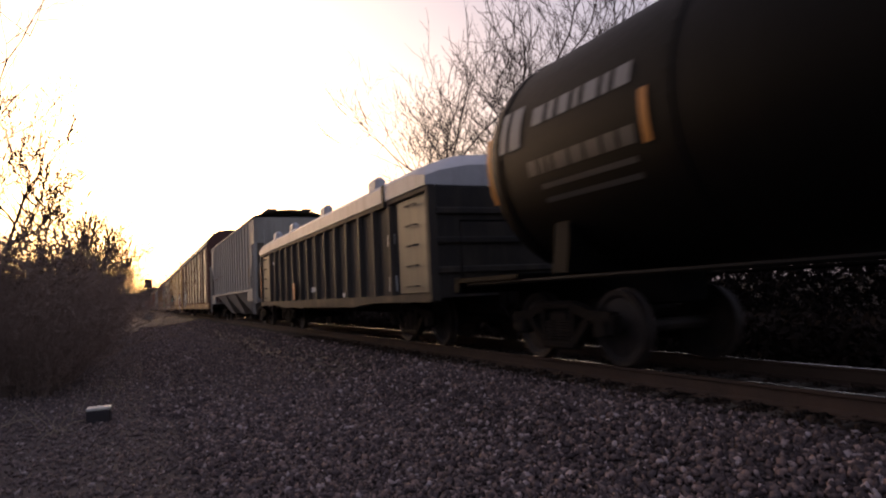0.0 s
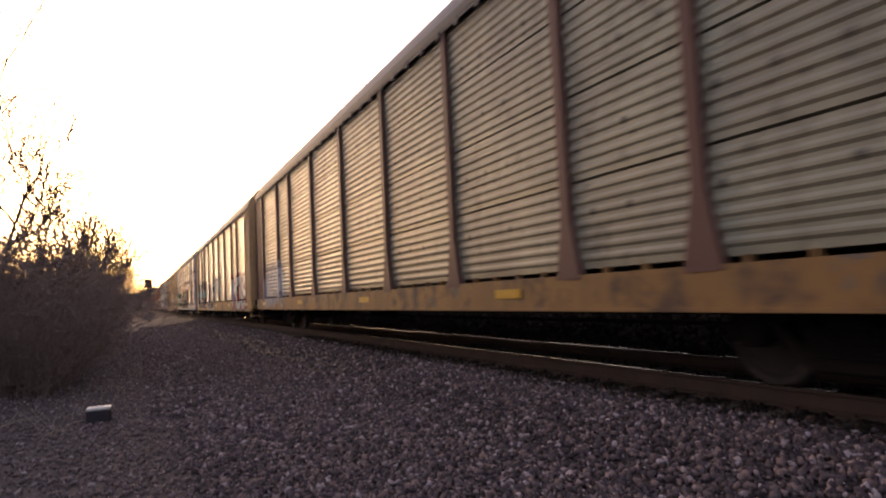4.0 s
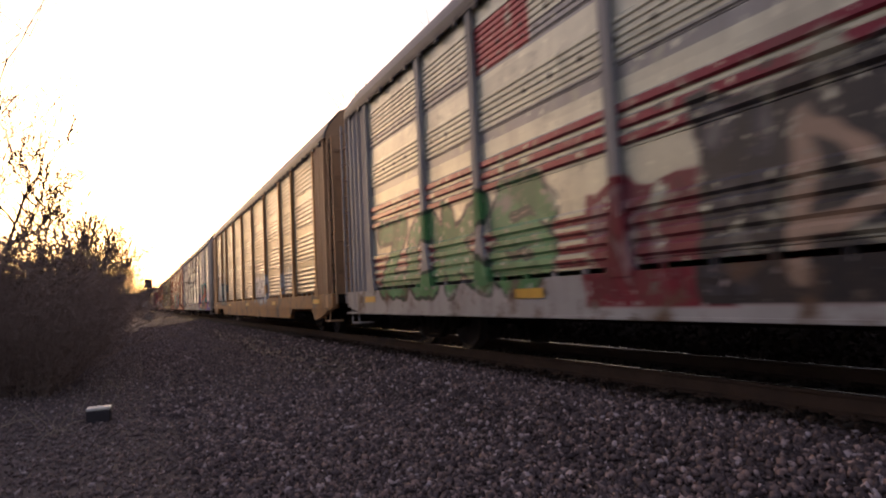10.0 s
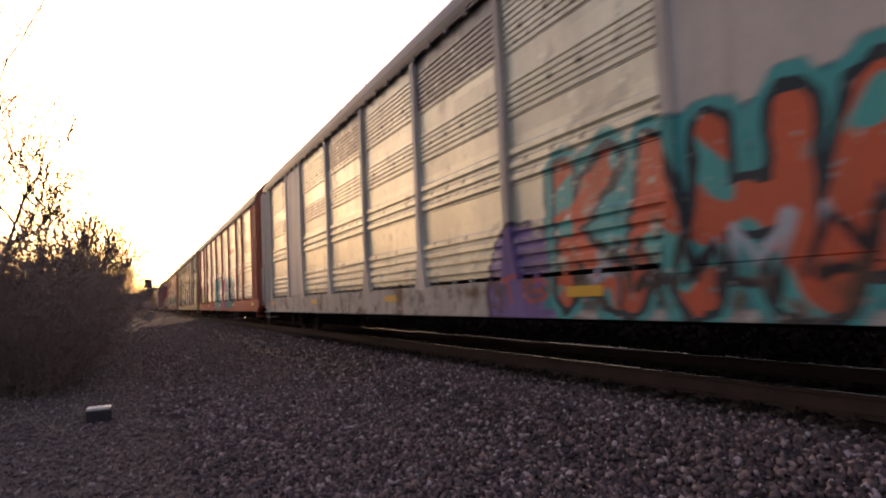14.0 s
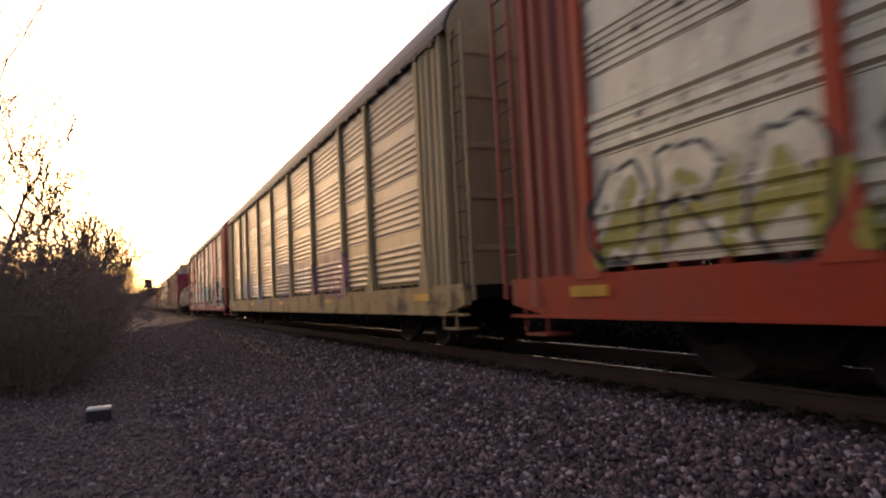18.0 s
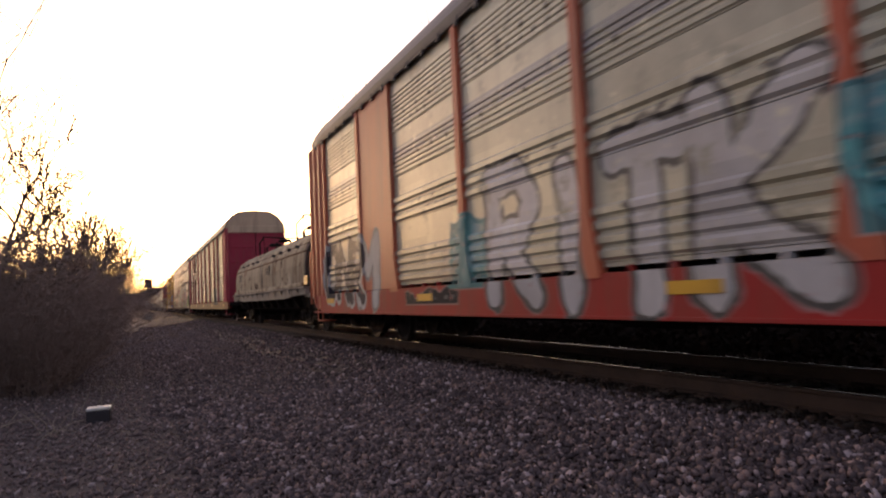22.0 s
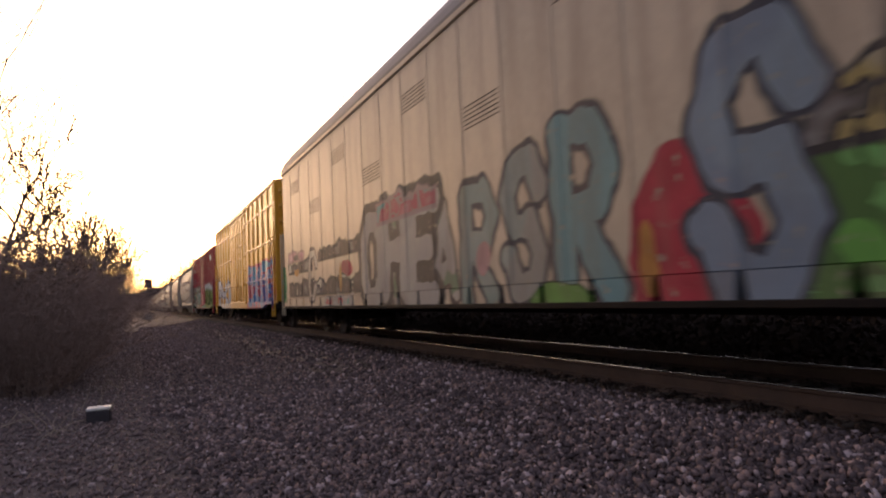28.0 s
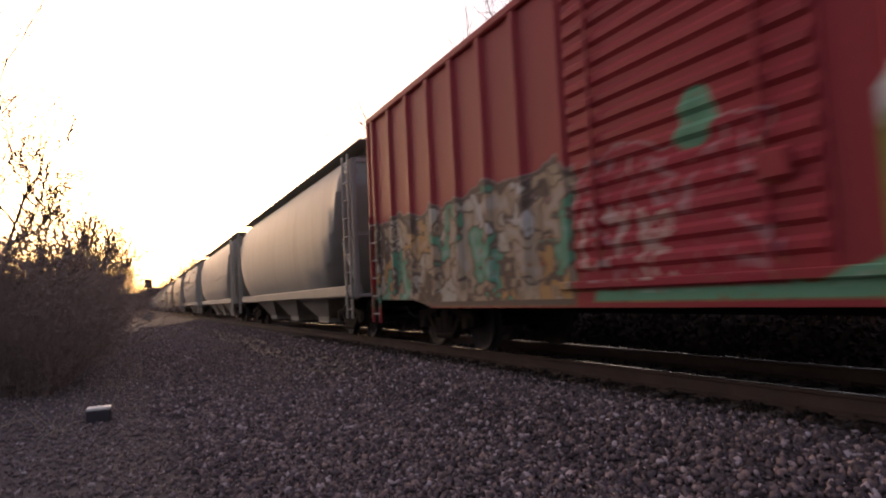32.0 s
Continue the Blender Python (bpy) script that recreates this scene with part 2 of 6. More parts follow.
        edge.inputs["Scale"].default_value = 1.0
        nt.links.new(com.outputs[0], edge.inputs["Vector"])
        sep = nt.nodes.new("ShaderNodeSeparateColor")
        nt.links.new(cell.outputs["Color"], sep.inputs[0])
        cr = nt.nodes.new("ShaderNodeValToRGB")
        cr.color_ramp.interpolation = "CONSTANT"
        for i, c in enumerate(cols):
            e = cr.color_ramp.elements[i] if i < 2 else cr.color_ramp.elements.new(i / len(cols))
            e.position, e.color = i / len(cols), (*c, 1)
        nt.links.new(sep.outputs[0], cr.inputs[0])
        lined = math_(nt, "LESS_THAN", edge.outputs[0], 0.055)
        glow = ramp_(nt, edge.outputs[0], .16, .34)
        paint = mix_(nt, lined, mix_(nt, math_(nt, "MULTIPLY", glow, .25), cr.outputs[0], WHITISH), line)
        rim = math_(nt, "LESS_THAN", inside, 0.10)
        paint = mix_(nt, rim, paint, line)
    else:                          # a row of round block letters with an outline
        wide, fill, line, back = g[5], g[6], g[7], g[8]
        u = math_(nt, "DIVIDE", math_(nt, "SUBTRACT", yw, y0), wide)
        wn_ = nt.nodes.new("ShaderNodeTexWhiteNoise")
        wn_.noise_dimensions = "1D"
        nt.links.new(math_(nt, "FLOOR", u), wn_.inputs["W"])
        rnd = wn_.outputs[0]
        if isinstance(fill, list):     # each letter takes one of several colours
            cr = nt.nodes.new("ShaderNodeValToRGB")
            cr.color_ramp.interpolation = "CONSTANT"
            for i, c in enumerate(fill):
                e = cr.color_ramp.elements[i] if i < 2 else cr.color_ramp.elements.new(i / len(fill))
                e.position, e.color = i / len(fill), (*c, 1)
            nt.links.new(math_(nt, "FRACT", math_(nt, "MULTIPLY", rnd, 7.31)), cr.inputs[0])
            fill = cr.outputs[0]
        uf = math_(nt, "MULTIPLY", math_(nt, "SUBTRACT", math_(nt, "FRACT", u), 0.5), 2.0)
        zc, h = (z0 + z1) / 2, (z1 - z0) / 2
        vf = math_(nt, "DIVIDE", math_(nt, "SUBTRACT", zw, math_(nt, "ADD", zc, math_(nt, "MULTIPLY", math_(nt, "SUBTRACT", rnd, .5), h * .3))), h * .92)
        lean = math_(nt, "ADD", uf, math_(nt, "MULTIPLY", vf, math_(nt, "MULTIPLY", math_(nt, "SUBTRACT", rnd, .5), .5)))
        lean = math_(nt, "ADD", lean, math_(nt, "MULTIPLY", math_(nt, "SUBTRACT", noise_(nt, nt.nodes["Object"].outputs["Object"], 2.6, 1.0), .5), .5))
        q = math_(nt, "ADD", math_(nt, "POWER", math_(nt, "ABSOLUTE", lean), 5.0), math_(nt, "POWER", math_(nt, "ABSOLUTE", vf), 5.0))
        hv = math_(nt, "ABSOLUTE", math_(nt, "SUBTRACT", vf, math_(nt, "SUBTRACT", rnd, 0.45)))
        hole = math_(nt, "ADD", math_(nt, "POWER", math_(nt, "MULTIPLY", math_(nt, "ABSOLUTE", lean), 2.6), 2.0), math_(nt, "POWER", math_(nt, "MULTIPLY", hv, 3.2), 2.0))
        body = math_(nt, "LESS_THAN", q, 0.62)
        round_ = math_(nt, "GREATER_THAN", rnd, .55)
        ring = math_(nt, "MULTIPLY", math_(nt, "LESS_THAN", hole, 1.0), round_)
        cut = math_(nt, "ABSOLUTE", math_(nt, "SUBTRACT", math_(nt, "ABSOLUTE", vf), .36))      # open letters: a bite from either side
        side = math_(nt, "GREATER_THAN", math_(nt, "MULTIPLY", lean, math_(nt, "SIGN", math_(nt, "SUBTRACT", math_(nt, "MULTIPLY", vf, math_(nt, "SIGN", math_(nt, "SUBTRACT", rnd, .3))), .0))), -.2)
        bite = math_(nt, "MULTIPLY", math_(nt, "MULTIPLY", math_(nt, "LESS_THAN", cut, .13), side), math_(nt, "SUBTRACT", 1.0, round_))
        ring = math_(nt, "MAXIMUM", ring, bite)
        slot = math_(nt, "MULTIPLY", math_(nt, "LESS_THAN", math_(nt, "ABSOLUTE", lean), 0.12), math_(nt, "MULTIPLY", math_(nt, "LESS_THAN", vf, -0.3), math_(nt, "GREATER_THAN", rnd, .7)))
        inner = math_(nt, "MAXIMUM", ring, slot)
        paint = mix_(nt, body, line, mix_(nt, inner, fill, line))
        if back is None:
            mask = math_(nt, "MULTIPLY", mask, math_(nt, "LESS_THAN", q, 0.95))
        else:
            paint = mix_(nt, math_(nt, "LESS_THAN", q, 0.95), back, paint)
    return paint, mask


def surf(name, col, rough=0.6, metal=0.0, var=0.25, big=0.7, fine=14.0, bump=0.12, dirt=(0.09, 0.065, 0.045), grime=0.4, streak=True,
         sprays=(), bands=(), spec=0.5, each=0.08, dots=(), sheets=None, patches=()):
    """Weathered surface: broad and fine variation, dirt that runs down, a little relief, and painted bands and sprays.
    bands: (z0, z1, y0, y1, colour, period, share): stripes in a height range, all of it where period is 0."""
    m = bpy.data.materials.new(name)
    m.use_nodes = True
    nt = m.node_tree
    bsdf = nt.nodes["Principled BSDF"]
    tc = nt.nodes.new("ShaderNodeTexCoord")
    tc.name = "Object"
    ob = tc.outputs["Object"]
    info = nt.nodes.new("ShaderNodeObjectInfo")
    shift = nt.nodes.new("ShaderNodeVectorMath")
    shift.operation = "MULTIPLY_ADD"
    nt.links.new(ob, shift.inputs[0])
    shift.inputs[1].default_value = (1, 1, 1)
    com = nt.nodes.new("ShaderNodeCombineXYZ")
    nt.links.new(math_(nt, "MULTIPLY", info.outputs["Random"], 37.0), com.inputs[0])
    nt.links.new(com.outputs[0], shift.inputs[2])
    vec = shift.outputs[0]
    broad = noise_(nt, vec, big, 4.0)
    small = noise_(nt, vec, fine, 4.0, 0.65)
    colour = mix_(nt, 0.0, col, col)
    sep = nt.nodes.new("ShaderNodeSeparateXYZ")
    nt.links.new(ob, sep.inputs[0])
    y, z = sep.outputs[1], sep.outputs[2]
    for z0, z1, y0, y1, c, period, share in bands:
        mk = math_(nt, "MULTIPLY", math_(nt, "MULTIPLY", math_(nt, "GREATER_THAN", z, z0), math_(nt, "LESS_THAN", z, z1)),
                   math_(nt, "MULTIPLY", math_(nt, "GREATER_THAN", y, y0), math_(nt, "LESS_THAN", y, y1)))
        if period:
            mk = math_(nt, "MULTIPLY", mk, math_(nt, "LESS_THAN", math_(nt, "FRACT", math_(nt, "DIVIDE", math_(nt, "SUBTRACT", z, z0), period)), share))
        colour = mix_(nt, mk, colour, c)
    for py, pz, z0, r, c in dots:      # rows of small dark holes and bolt heads
        fy = math_(nt, "MULTIPLY", math_(nt, "SUBTRACT", math_(nt, "FRACT", math_(nt, "DIVIDE", y, py)), .5), py)
        fz = math_(nt, "MULTIPLY", math_(nt, "SUBTRACT", math_(nt, "FRACT", math_(nt, "DIVIDE", math_(nt, "SUBTRACT", z, z0), pz)), .5), pz)
        rr = math_(nt, "ADD", math_(nt, "MULTIPLY", fy, fy), math_(nt, "MULTIPLY", fz, fz))
        pick = noise_(nt, ob, 1.7, 2.0)
        colour = mix_(nt, math_(nt, "MULTIPLY", math_(nt, "LESS_THAN", rr, r * r), math_(nt, "GREATER_THAN", pick, .46)), colour, c)
    painted = 1.0
    if sprays:
        sp = nt.nodes.new("ShaderNodeGroup")
        sp.node_tree = piece(sprays)
        colour = mix_(nt, sp.outputs[1], colour, sp.outputs[0])
        painted = math_(nt, "SUBTRACT", 1.0, sp.outputs[1])
    lum = math_(nt, "ADD", 1.0 - var / 2, math_(nt, "ADD", math_(nt, "MULTIPLY", math_(nt, "SUBTRACT", broad, 0.25), var),
                math_(nt, "ADD", math_(nt, "MULTIPLY", math_(nt, "SUBTRACT", small, 0.5), var * .8),
                      math_(nt, "MULTIPLY", math_(nt, "SUBTRACT", info.outputs["Random"], 0.5), each * 2))))
    if sheets:                         # pieces of sheet that differ a little in tone
        wn_ = nt.nodes.new("ShaderNodeTexWhiteNoise")
        cc = nt.nodes.new("ShaderNodeCombineXYZ")
        for i, (s_, d) in enumerate(((y, sheets[0]), (z, sheets[1]))):
            nt.links.new(math_(nt, "FLOOR", math_(nt, "DIVIDE", s_, d)), cc.inputs[i])
        nt.links.new(math_(nt, "MULTIPLY", info.outputs["Random"], 9.0), cc.inputs[2])
        nt.links.new(cc.outputs[0], wn_.inputs["Vector"])
        lum = math_(nt, "ADD", lum, math_(nt, "MULTIPLY", math_(nt, "SUBTRACT", wn_.outputs[0], .5), sheets[2]))
    grey = nt.nodes.new("ShaderNodeCombineColor")
    for i in range(3):
        nt.links.new(lum, grey.inputs[i])
    colour = mix_(nt, 1.0, colour, grey.outputs[0], "MULTIPLY")
    for size, lo, hi, c in patches:    # rust, scraped and faded places
        colour = mix_(nt, ramp_(nt, noise_(nt, vec, size, 6.0, .65), lo, hi), colour, c)
    if grime > 0:
        run = noise_(nt, vec, 2.2, 5.0, 0.6, (1.0, 1.0, 0.12) if streak else None)
        dm = math_(nt, "MULTIPLY", ramp_(nt, run, 0.46, 0.72), grime)
        dm2 = math_(nt, "MULTIPLY", ramp_(nt, broad, 0.52, 0.75), grime * .8)
        colour = mix_(nt, math_(nt, "MAXIMUM", dm, dm2), colour, dirt)
        nt.links.new(math_(nt, "MULTIPLY", math_(nt, "MULTIPLY", math_(nt, "SUBTRACT", 1.0, dm), metal), painted), bsdf.inputs["Metallic"])
    else:
        bsdf.inputs["Metallic"].default_value = metal
    nt.links.new(colour, bsdf.inputs["Base Color"])
    nt.links.new(math_(nt, "ADD", math_(nt, "ADD", rough - .1, math_(nt, "MULTIPLY", small, 0.2)), math_(nt, "MULTIPLY", math_(nt, "SUBTRACT", 1.0, painted), .15)), bsdf.inputs["Roughness"])
    bsdf.inputs["Specular IOR Level"].default_value = spec
    if bump:
        bp = nt.nodes.new("ShaderNodeBump")
        bp.inputs["Strength"].default_value = bump
        bp.inputs["Distance"].default_value = 0.02
        nt.links.new(math_(nt, "ADD", small, broad), bp.inputs["Height"])
        nt.links.new(bp.outputs[0], bsdf.inputs["Normal"])
    return m


STEEL = surf("dark_running_gear", (0.017, 0.014, 0.012), 0.8, 0.0, 0.5, 1.5, 20, 0.3, (0.03, 0.02, 0.014), 0.5, False, spec=.08)
WHEEL = surf("wheel_steel", (0.025, 0.02, 0.018), 0.65, 0.2, 0.4, 2, 20, 0.2, (0.08, 0.05, 0.035), 0.5, False)
RAILTOP = surf("worn_rail", (0.78, 0.76, 0.73), 0.24, 1.0, 0.2, 2, 30, 0.02, grime=0.0)
RUST = surf("rusty_rail_side", (0.085, 0.058, 0.044), 0.9, 0.0, 0.5, 1.5, 20, 0.3, (0.10, 0.060, 0.040), 0.6, False, spec=.2)
ROOF = surf("grey_roof_sheet", (0.075, 0.072, 0.074), 0.6, 0.0, 0.3, 0.6, 8, 0.1, grime=0.35)
YELLOW = surf("yellow_reflector", (0.75, 0.42, 0.03), 0.35, 0.0, 0.2, 3, 20, 0.05, grime=0.35)
WHITE = surf("white_lettering", (0.72, 0.71, 0.68), 0.5, 0.0, 0.2, 3, 20, 0.0, grime=0.3)

# ---------- ground, track ----------
def ground_z(x, y):
    """Height of the ground: track bed, ballast shoulder, level verge, rough strip on the far side."""
    d = x - TC
    if d < -1.9:
        k = min(1.0, (-d - 1.9) / 2.6)
        z = -0.20 - 0.25 * (k * k * (3 - 2 * k))
        if x < -0.6:
            z += min(0.12, (-0.6 - x) * 0.05)
    elif d < 1.9:
        z = -0.20
    else:
        k = min(1.0, (d - 1.9) / 2.2)
        z = -0.20 - 0.45 * k
        if d > 5:
            z += min(1.2, (d - 5) * 0.25)
    return z


def ground_material():
    m = bpy.data.materials.new("gravel_and_dirt")
    m.use_nodes = True
    nt = m.node_tree
    bsdf = nt.nodes["Principled BSDF"]
    tc = nt.nodes.new("ShaderNodeTexCoord")
    vec = tc.outputs["Object"]
    sep = nt.nodes.new("ShaderNodeSeparateXYZ")
    nt.links.new(vec, sep.inputs[0])
    vo = nt.nodes.new("ShaderNodeTexVoronoi")
    vo.inputs["Scale"].default_value = 22
    nt.links.new(vec, vo.inputs["Vector"])
    sc = nt.nodes.new("ShaderNodeSeparateColor")
    nt.links.new(vo.outputs["Color"], sc.inputs[0])
    stone = mix_(nt, ramp_(nt, sc.outputs[0], .3, 1.0), (0.04, 0.031, 0.030), (0.12, 0.098, 0.092))
    fine = noise_(nt, vec, 60, 4)
    dirt = mix_(nt, fine, (0.075, 0.058, 0.053), (0.135, 0.107, 0.097))
    wob = noise_(nt, vec, 1.2, 4)
    k = ramp_(nt, math_(nt, "ADD", sep.outputs[0], math_(nt, "MULTIPLY", wob, 2.0)), 0.9, 2.6)
    col = mix_(nt, k, dirt, stone)
    far = noise_(nt, vec, 0.25, 4)
    col = mix_(nt, math_(nt, "MULTIPLY", ramp_(nt, far, .45, .7), .2), col, (0.11, 0.092, 0.075))
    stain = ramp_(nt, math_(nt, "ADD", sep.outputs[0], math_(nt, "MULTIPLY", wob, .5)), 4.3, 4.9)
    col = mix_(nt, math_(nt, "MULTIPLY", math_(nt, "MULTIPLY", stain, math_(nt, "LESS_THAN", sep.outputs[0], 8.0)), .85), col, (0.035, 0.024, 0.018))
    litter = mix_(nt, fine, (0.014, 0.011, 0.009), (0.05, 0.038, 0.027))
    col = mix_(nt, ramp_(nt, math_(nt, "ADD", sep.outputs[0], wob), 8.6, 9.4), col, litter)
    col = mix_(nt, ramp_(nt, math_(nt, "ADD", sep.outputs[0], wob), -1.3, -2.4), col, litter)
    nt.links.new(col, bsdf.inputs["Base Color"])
    bsdf.inputs["Roughness"].default_value = 0.9
    bsdf.inputs["Specular IOR Level"].default_value = 0.2
    bp = nt.nodes.new("ShaderNodeBump")
    bp.inputs["Strength"].default_value = 0.8
    bp.inputs["Distance"].default_value = 0.03
    hgt = math_(nt, "ADD", math_(nt, "MULTIPLY", math_(nt, "SUBTRACT", 1.0, vo.outputs["Distance"]), k), math_(nt, "MULTIPLY", fine, .4))
    nt.links.new(hgt, bp.inputs["Height"])
    nt.links.new(bp.outputs[0], bsdf.inputs["Normal"])
    return m


GROUND = ground_material()


def build_ground():
    xs = [-2500, -800, -300, -120, -60, -30, -15, -9, -6, -4, -3, -2, -1.2, -.6, 0, .5, 1, 1.4, 1.8, 2.2, 2.6, 3, 3.4, 3.8, 4.1, 4.6, 5.2, 6, 6.8, 7.9, 8.6, 9.4, 10.1, 11, 12, 14, 17, 22, 30, 60, 120, 300, 800, 2500]
    ys = [-2000, -500, -100, -40, -20, -10, -5] + list(range(-3, 20)) + [22, 25, 28, 32, 37, 43, 50, 60, 75, 95, 120, 150, 200, 300, 500, 900, 1600, 3500]
    v = [(x, y, ground_z(x, y) - .012) for y in ys for x in xs]
    n = len(xs)
    f = [(j * n + i, j * n + i + 1, (j + 1) * n + i + 1, (j + 1) * n + i) for j in range(len(ys) - 1) for i in range(n - 1)]
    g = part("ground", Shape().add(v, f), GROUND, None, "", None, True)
    tagged(g, "grey ballast gravel and dirt beside the track", "ground", kind="structure")


build_ground()


def stones(name, label, count, spots, size, seed, material, plain=False):
    """Many loose stones on the ground in one mesh. spots: a function that gives x, y of a stone."""
    rng = np.random.default_rng(seed)
    t = (1 + 5 ** .5) / 2
    ico = np.array([(-1, t, 0), (1, t, 0), (-1, -t, 0), (1, -t, 0), (0, -1, t), (0, 1, t), (0, -1, -t), (0, 1, -t), (t, 0, -1), (t, 0, 1), (-t, 0, -1), (-t, 0, 1)]) / 1.9
    tri = np.array([(0, 11, 5), (0, 5, 1), (0, 1, 7), (0, 7, 10), (0, 10, 11), (1, 5, 9), (5, 11, 4), (11, 10, 2), (10, 7, 6), (7, 1, 8), (3, 9, 4), (3, 4, 2), (3, 2, 6), (3, 6, 8), (3, 8, 9), (4, 9, 5), (2, 4, 11), (6, 2, 10), (8, 6, 7), (9, 8, 1)])
    if plain:                          # small stones have fewer faces
        ico = np.array([(1, 0, 0), (-1, 0, 0), (0, 1, 0), (0, -1, 0), (0, 0, 1), (0, 0, -1)]) * 1.05
        tri = np.array([(0, 2, 4), (2, 1, 4), (1, 3, 4), (3, 0, 4), (2, 0, 5), (1, 2, 5), (3, 1, 5), (0, 3, 5)])
    m = len(ico)
    xy = spots(rng, count)
    z = np.array([ground_z(a, b) for a, b in xy])
    s = size[0] + (size[1] - size[0]) * rng.random(count) ** 2.0
    jit = 1 + .95 * (rng.random((count, m)) - .5)
    ax = .5 + .9 * rng.random((count, 3))
    P = ico[None] * jit[..., None] * ax[:, None, :] * (s / 2)[:, None, None]
    q = rng.normal(size=(count, 4))
    q /= np.linalg.norm(q, axis=1)[:, None]
    w, a, b, c = q.T
    R = np.stack([1 - 2 * (b * b + c * c), 2 * (a * b - w * c), 2 * (a * c + w * b), 2 * (a * b + w * c), 1 - 2 * (a * a + c * c), 2 * (b * c - w * a),
                  2 * (a * c - w * b), 2 * (b * c + w * a), 1 - 2 * (a * a + b * b)], 1).reshape(-1, 3, 3)
    P = np.einsum("nij,nkj->nki", R, P)
    P[..., 0] += xy[:, 0:1]
    P[..., 1] += xy[:, 1:2]
    P[..., 2] += (z + s * .12)[:, None]
    F = (tri[None] + (np.arange(count) * m)[:, None, None]).reshape(-1, 3)
    me = bpy.data.meshes.new(name)
    me.vertices.add(count * m)
    me.vertices.foreach_set("co", P.astype(np.float32).ravel())
    me.loops.add(F.size)
    me.loops.foreach_set("vertex_index", F.astype(np.int32).ravel())
    me.polygons.add(len(F))
    me.polygons.foreach_set("loop_start", np.arange(0, F.size, 3, dtype=np.int32))
    me.update(calc_edges=True)
    me.materials.append(material)
    return tagged(new(name, me), label, "gravel", kind="stuff")


def stone_material(name, dark, light):
    m = bpy.data.materials.new(name)
    m.use_nodes = True
    nt = m.node_tree
    bsdf = nt.nodes["Principled BSDF"]
    geo = nt.nodes.new("ShaderNodeNewGeometry")
    tc = nt.nodes.new("ShaderNodeTexCoord")
    fine = noise_(nt, tc.outputs["Object"], 70, 4)
    cr = nt.nodes.new("ShaderNodeValToRGB")
    cr.color_ramp.elements[0].color = (*dark, 1)
    cr.color_ramp.elements[1].color = (*light, 1)
    e = cr.color_ramp.elements.new(.6)
    e.color = (*[d * .85 + l * .15 for d, l in zip(dark, light)], 1)
    e = cr.color_ramp.elements.new(.88)
    e.color = (*[d * .5 + l * .45 * k for d, l, k in zip(dark, light, (1.1, .9, .78))], 1)
    nt.links.new(geo.outputs["Random Per Island"], cr.inputs[0])
    col = mix_(nt, .55, cr.outputs[0], mix_(nt, fine, (.25, .25, .25), (1.5, 1.48, 1.45)), "MULTIPLY")
    nt.links.new(col, bsdf.inputs["Base Color"])
    bsdf.inputs["Roughness"].default_value = 0.85
    bsdf.inputs["Specular IOR Level"].default_value = 0.15
    bp = nt.nodes.new("ShaderNodeBump")
    bp.inputs["Strength"].default_value = 0.4
    bp.inputs["Distance"].default_value = 0.006
    nt.links.new(fine, bp.inputs["Height"])
    nt.links.new(bp.outputs[0], bsdf.inputs["Normal"])
    return m


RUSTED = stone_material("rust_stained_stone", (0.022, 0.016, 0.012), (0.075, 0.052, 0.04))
BALLAST = stone_material("ballast_stone", (0.066, 0.048, 0.048), (0.47, 0.39, 0.385))
PEBBLE = stone_material("small_stone", (0.15, 0.113, 0.107), (0.43, 0.36, 0.345))


def spots_ballast(rng, n):
    y = 1.2 + 8.9 * rng.random(n) ** 1.2
    x = 4.72 - 4.2 * rng.random(n) ** 1.25
    return np.stack([x + rng.normal(size=n) * .12 * (x < 4.6), y], 1)


def spots_far(rng, n):
    y = 9.3 + 46 * rng.random(n) ** 1.5
    x = 4.72 - 4.6 * rng.random(n) ** 1.2
    return np.stack([x, y], 1)


def spots_verge(rng, n):
    y = 1.6 + 44 * rng.random(n) ** 1.8
    x = -2.8 + 5.6 * rng.random(n)
    return np.stack([x, y], 1)


def spots_bed(rng, n):
    y = 1.5 + 20 * rng.random(n)
    x = np.where(rng.random(n) < .6, 4.55 + .62 * rng.random(n), 5.4 + 1.3 * rng.random(n))
    return np.stack([x, y], 1)


stones("ballast_stones", "coarse grey crushed ballast stones on the shoulder", 31000, spots_ballast, (.018, .064), 3, BALLAST)
stones("far_ballast_stones", "coarse grey ballast stones along the shoulder", 14000, spots_far, (.035, .085), 4, BALLAST, True)
stones("verge_gravel", "fine dirty gravel on the verge", 80000, spots_verge, (.018, .052), 5, PEBBLE, True)
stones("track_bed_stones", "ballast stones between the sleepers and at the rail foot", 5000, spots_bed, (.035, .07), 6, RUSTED)


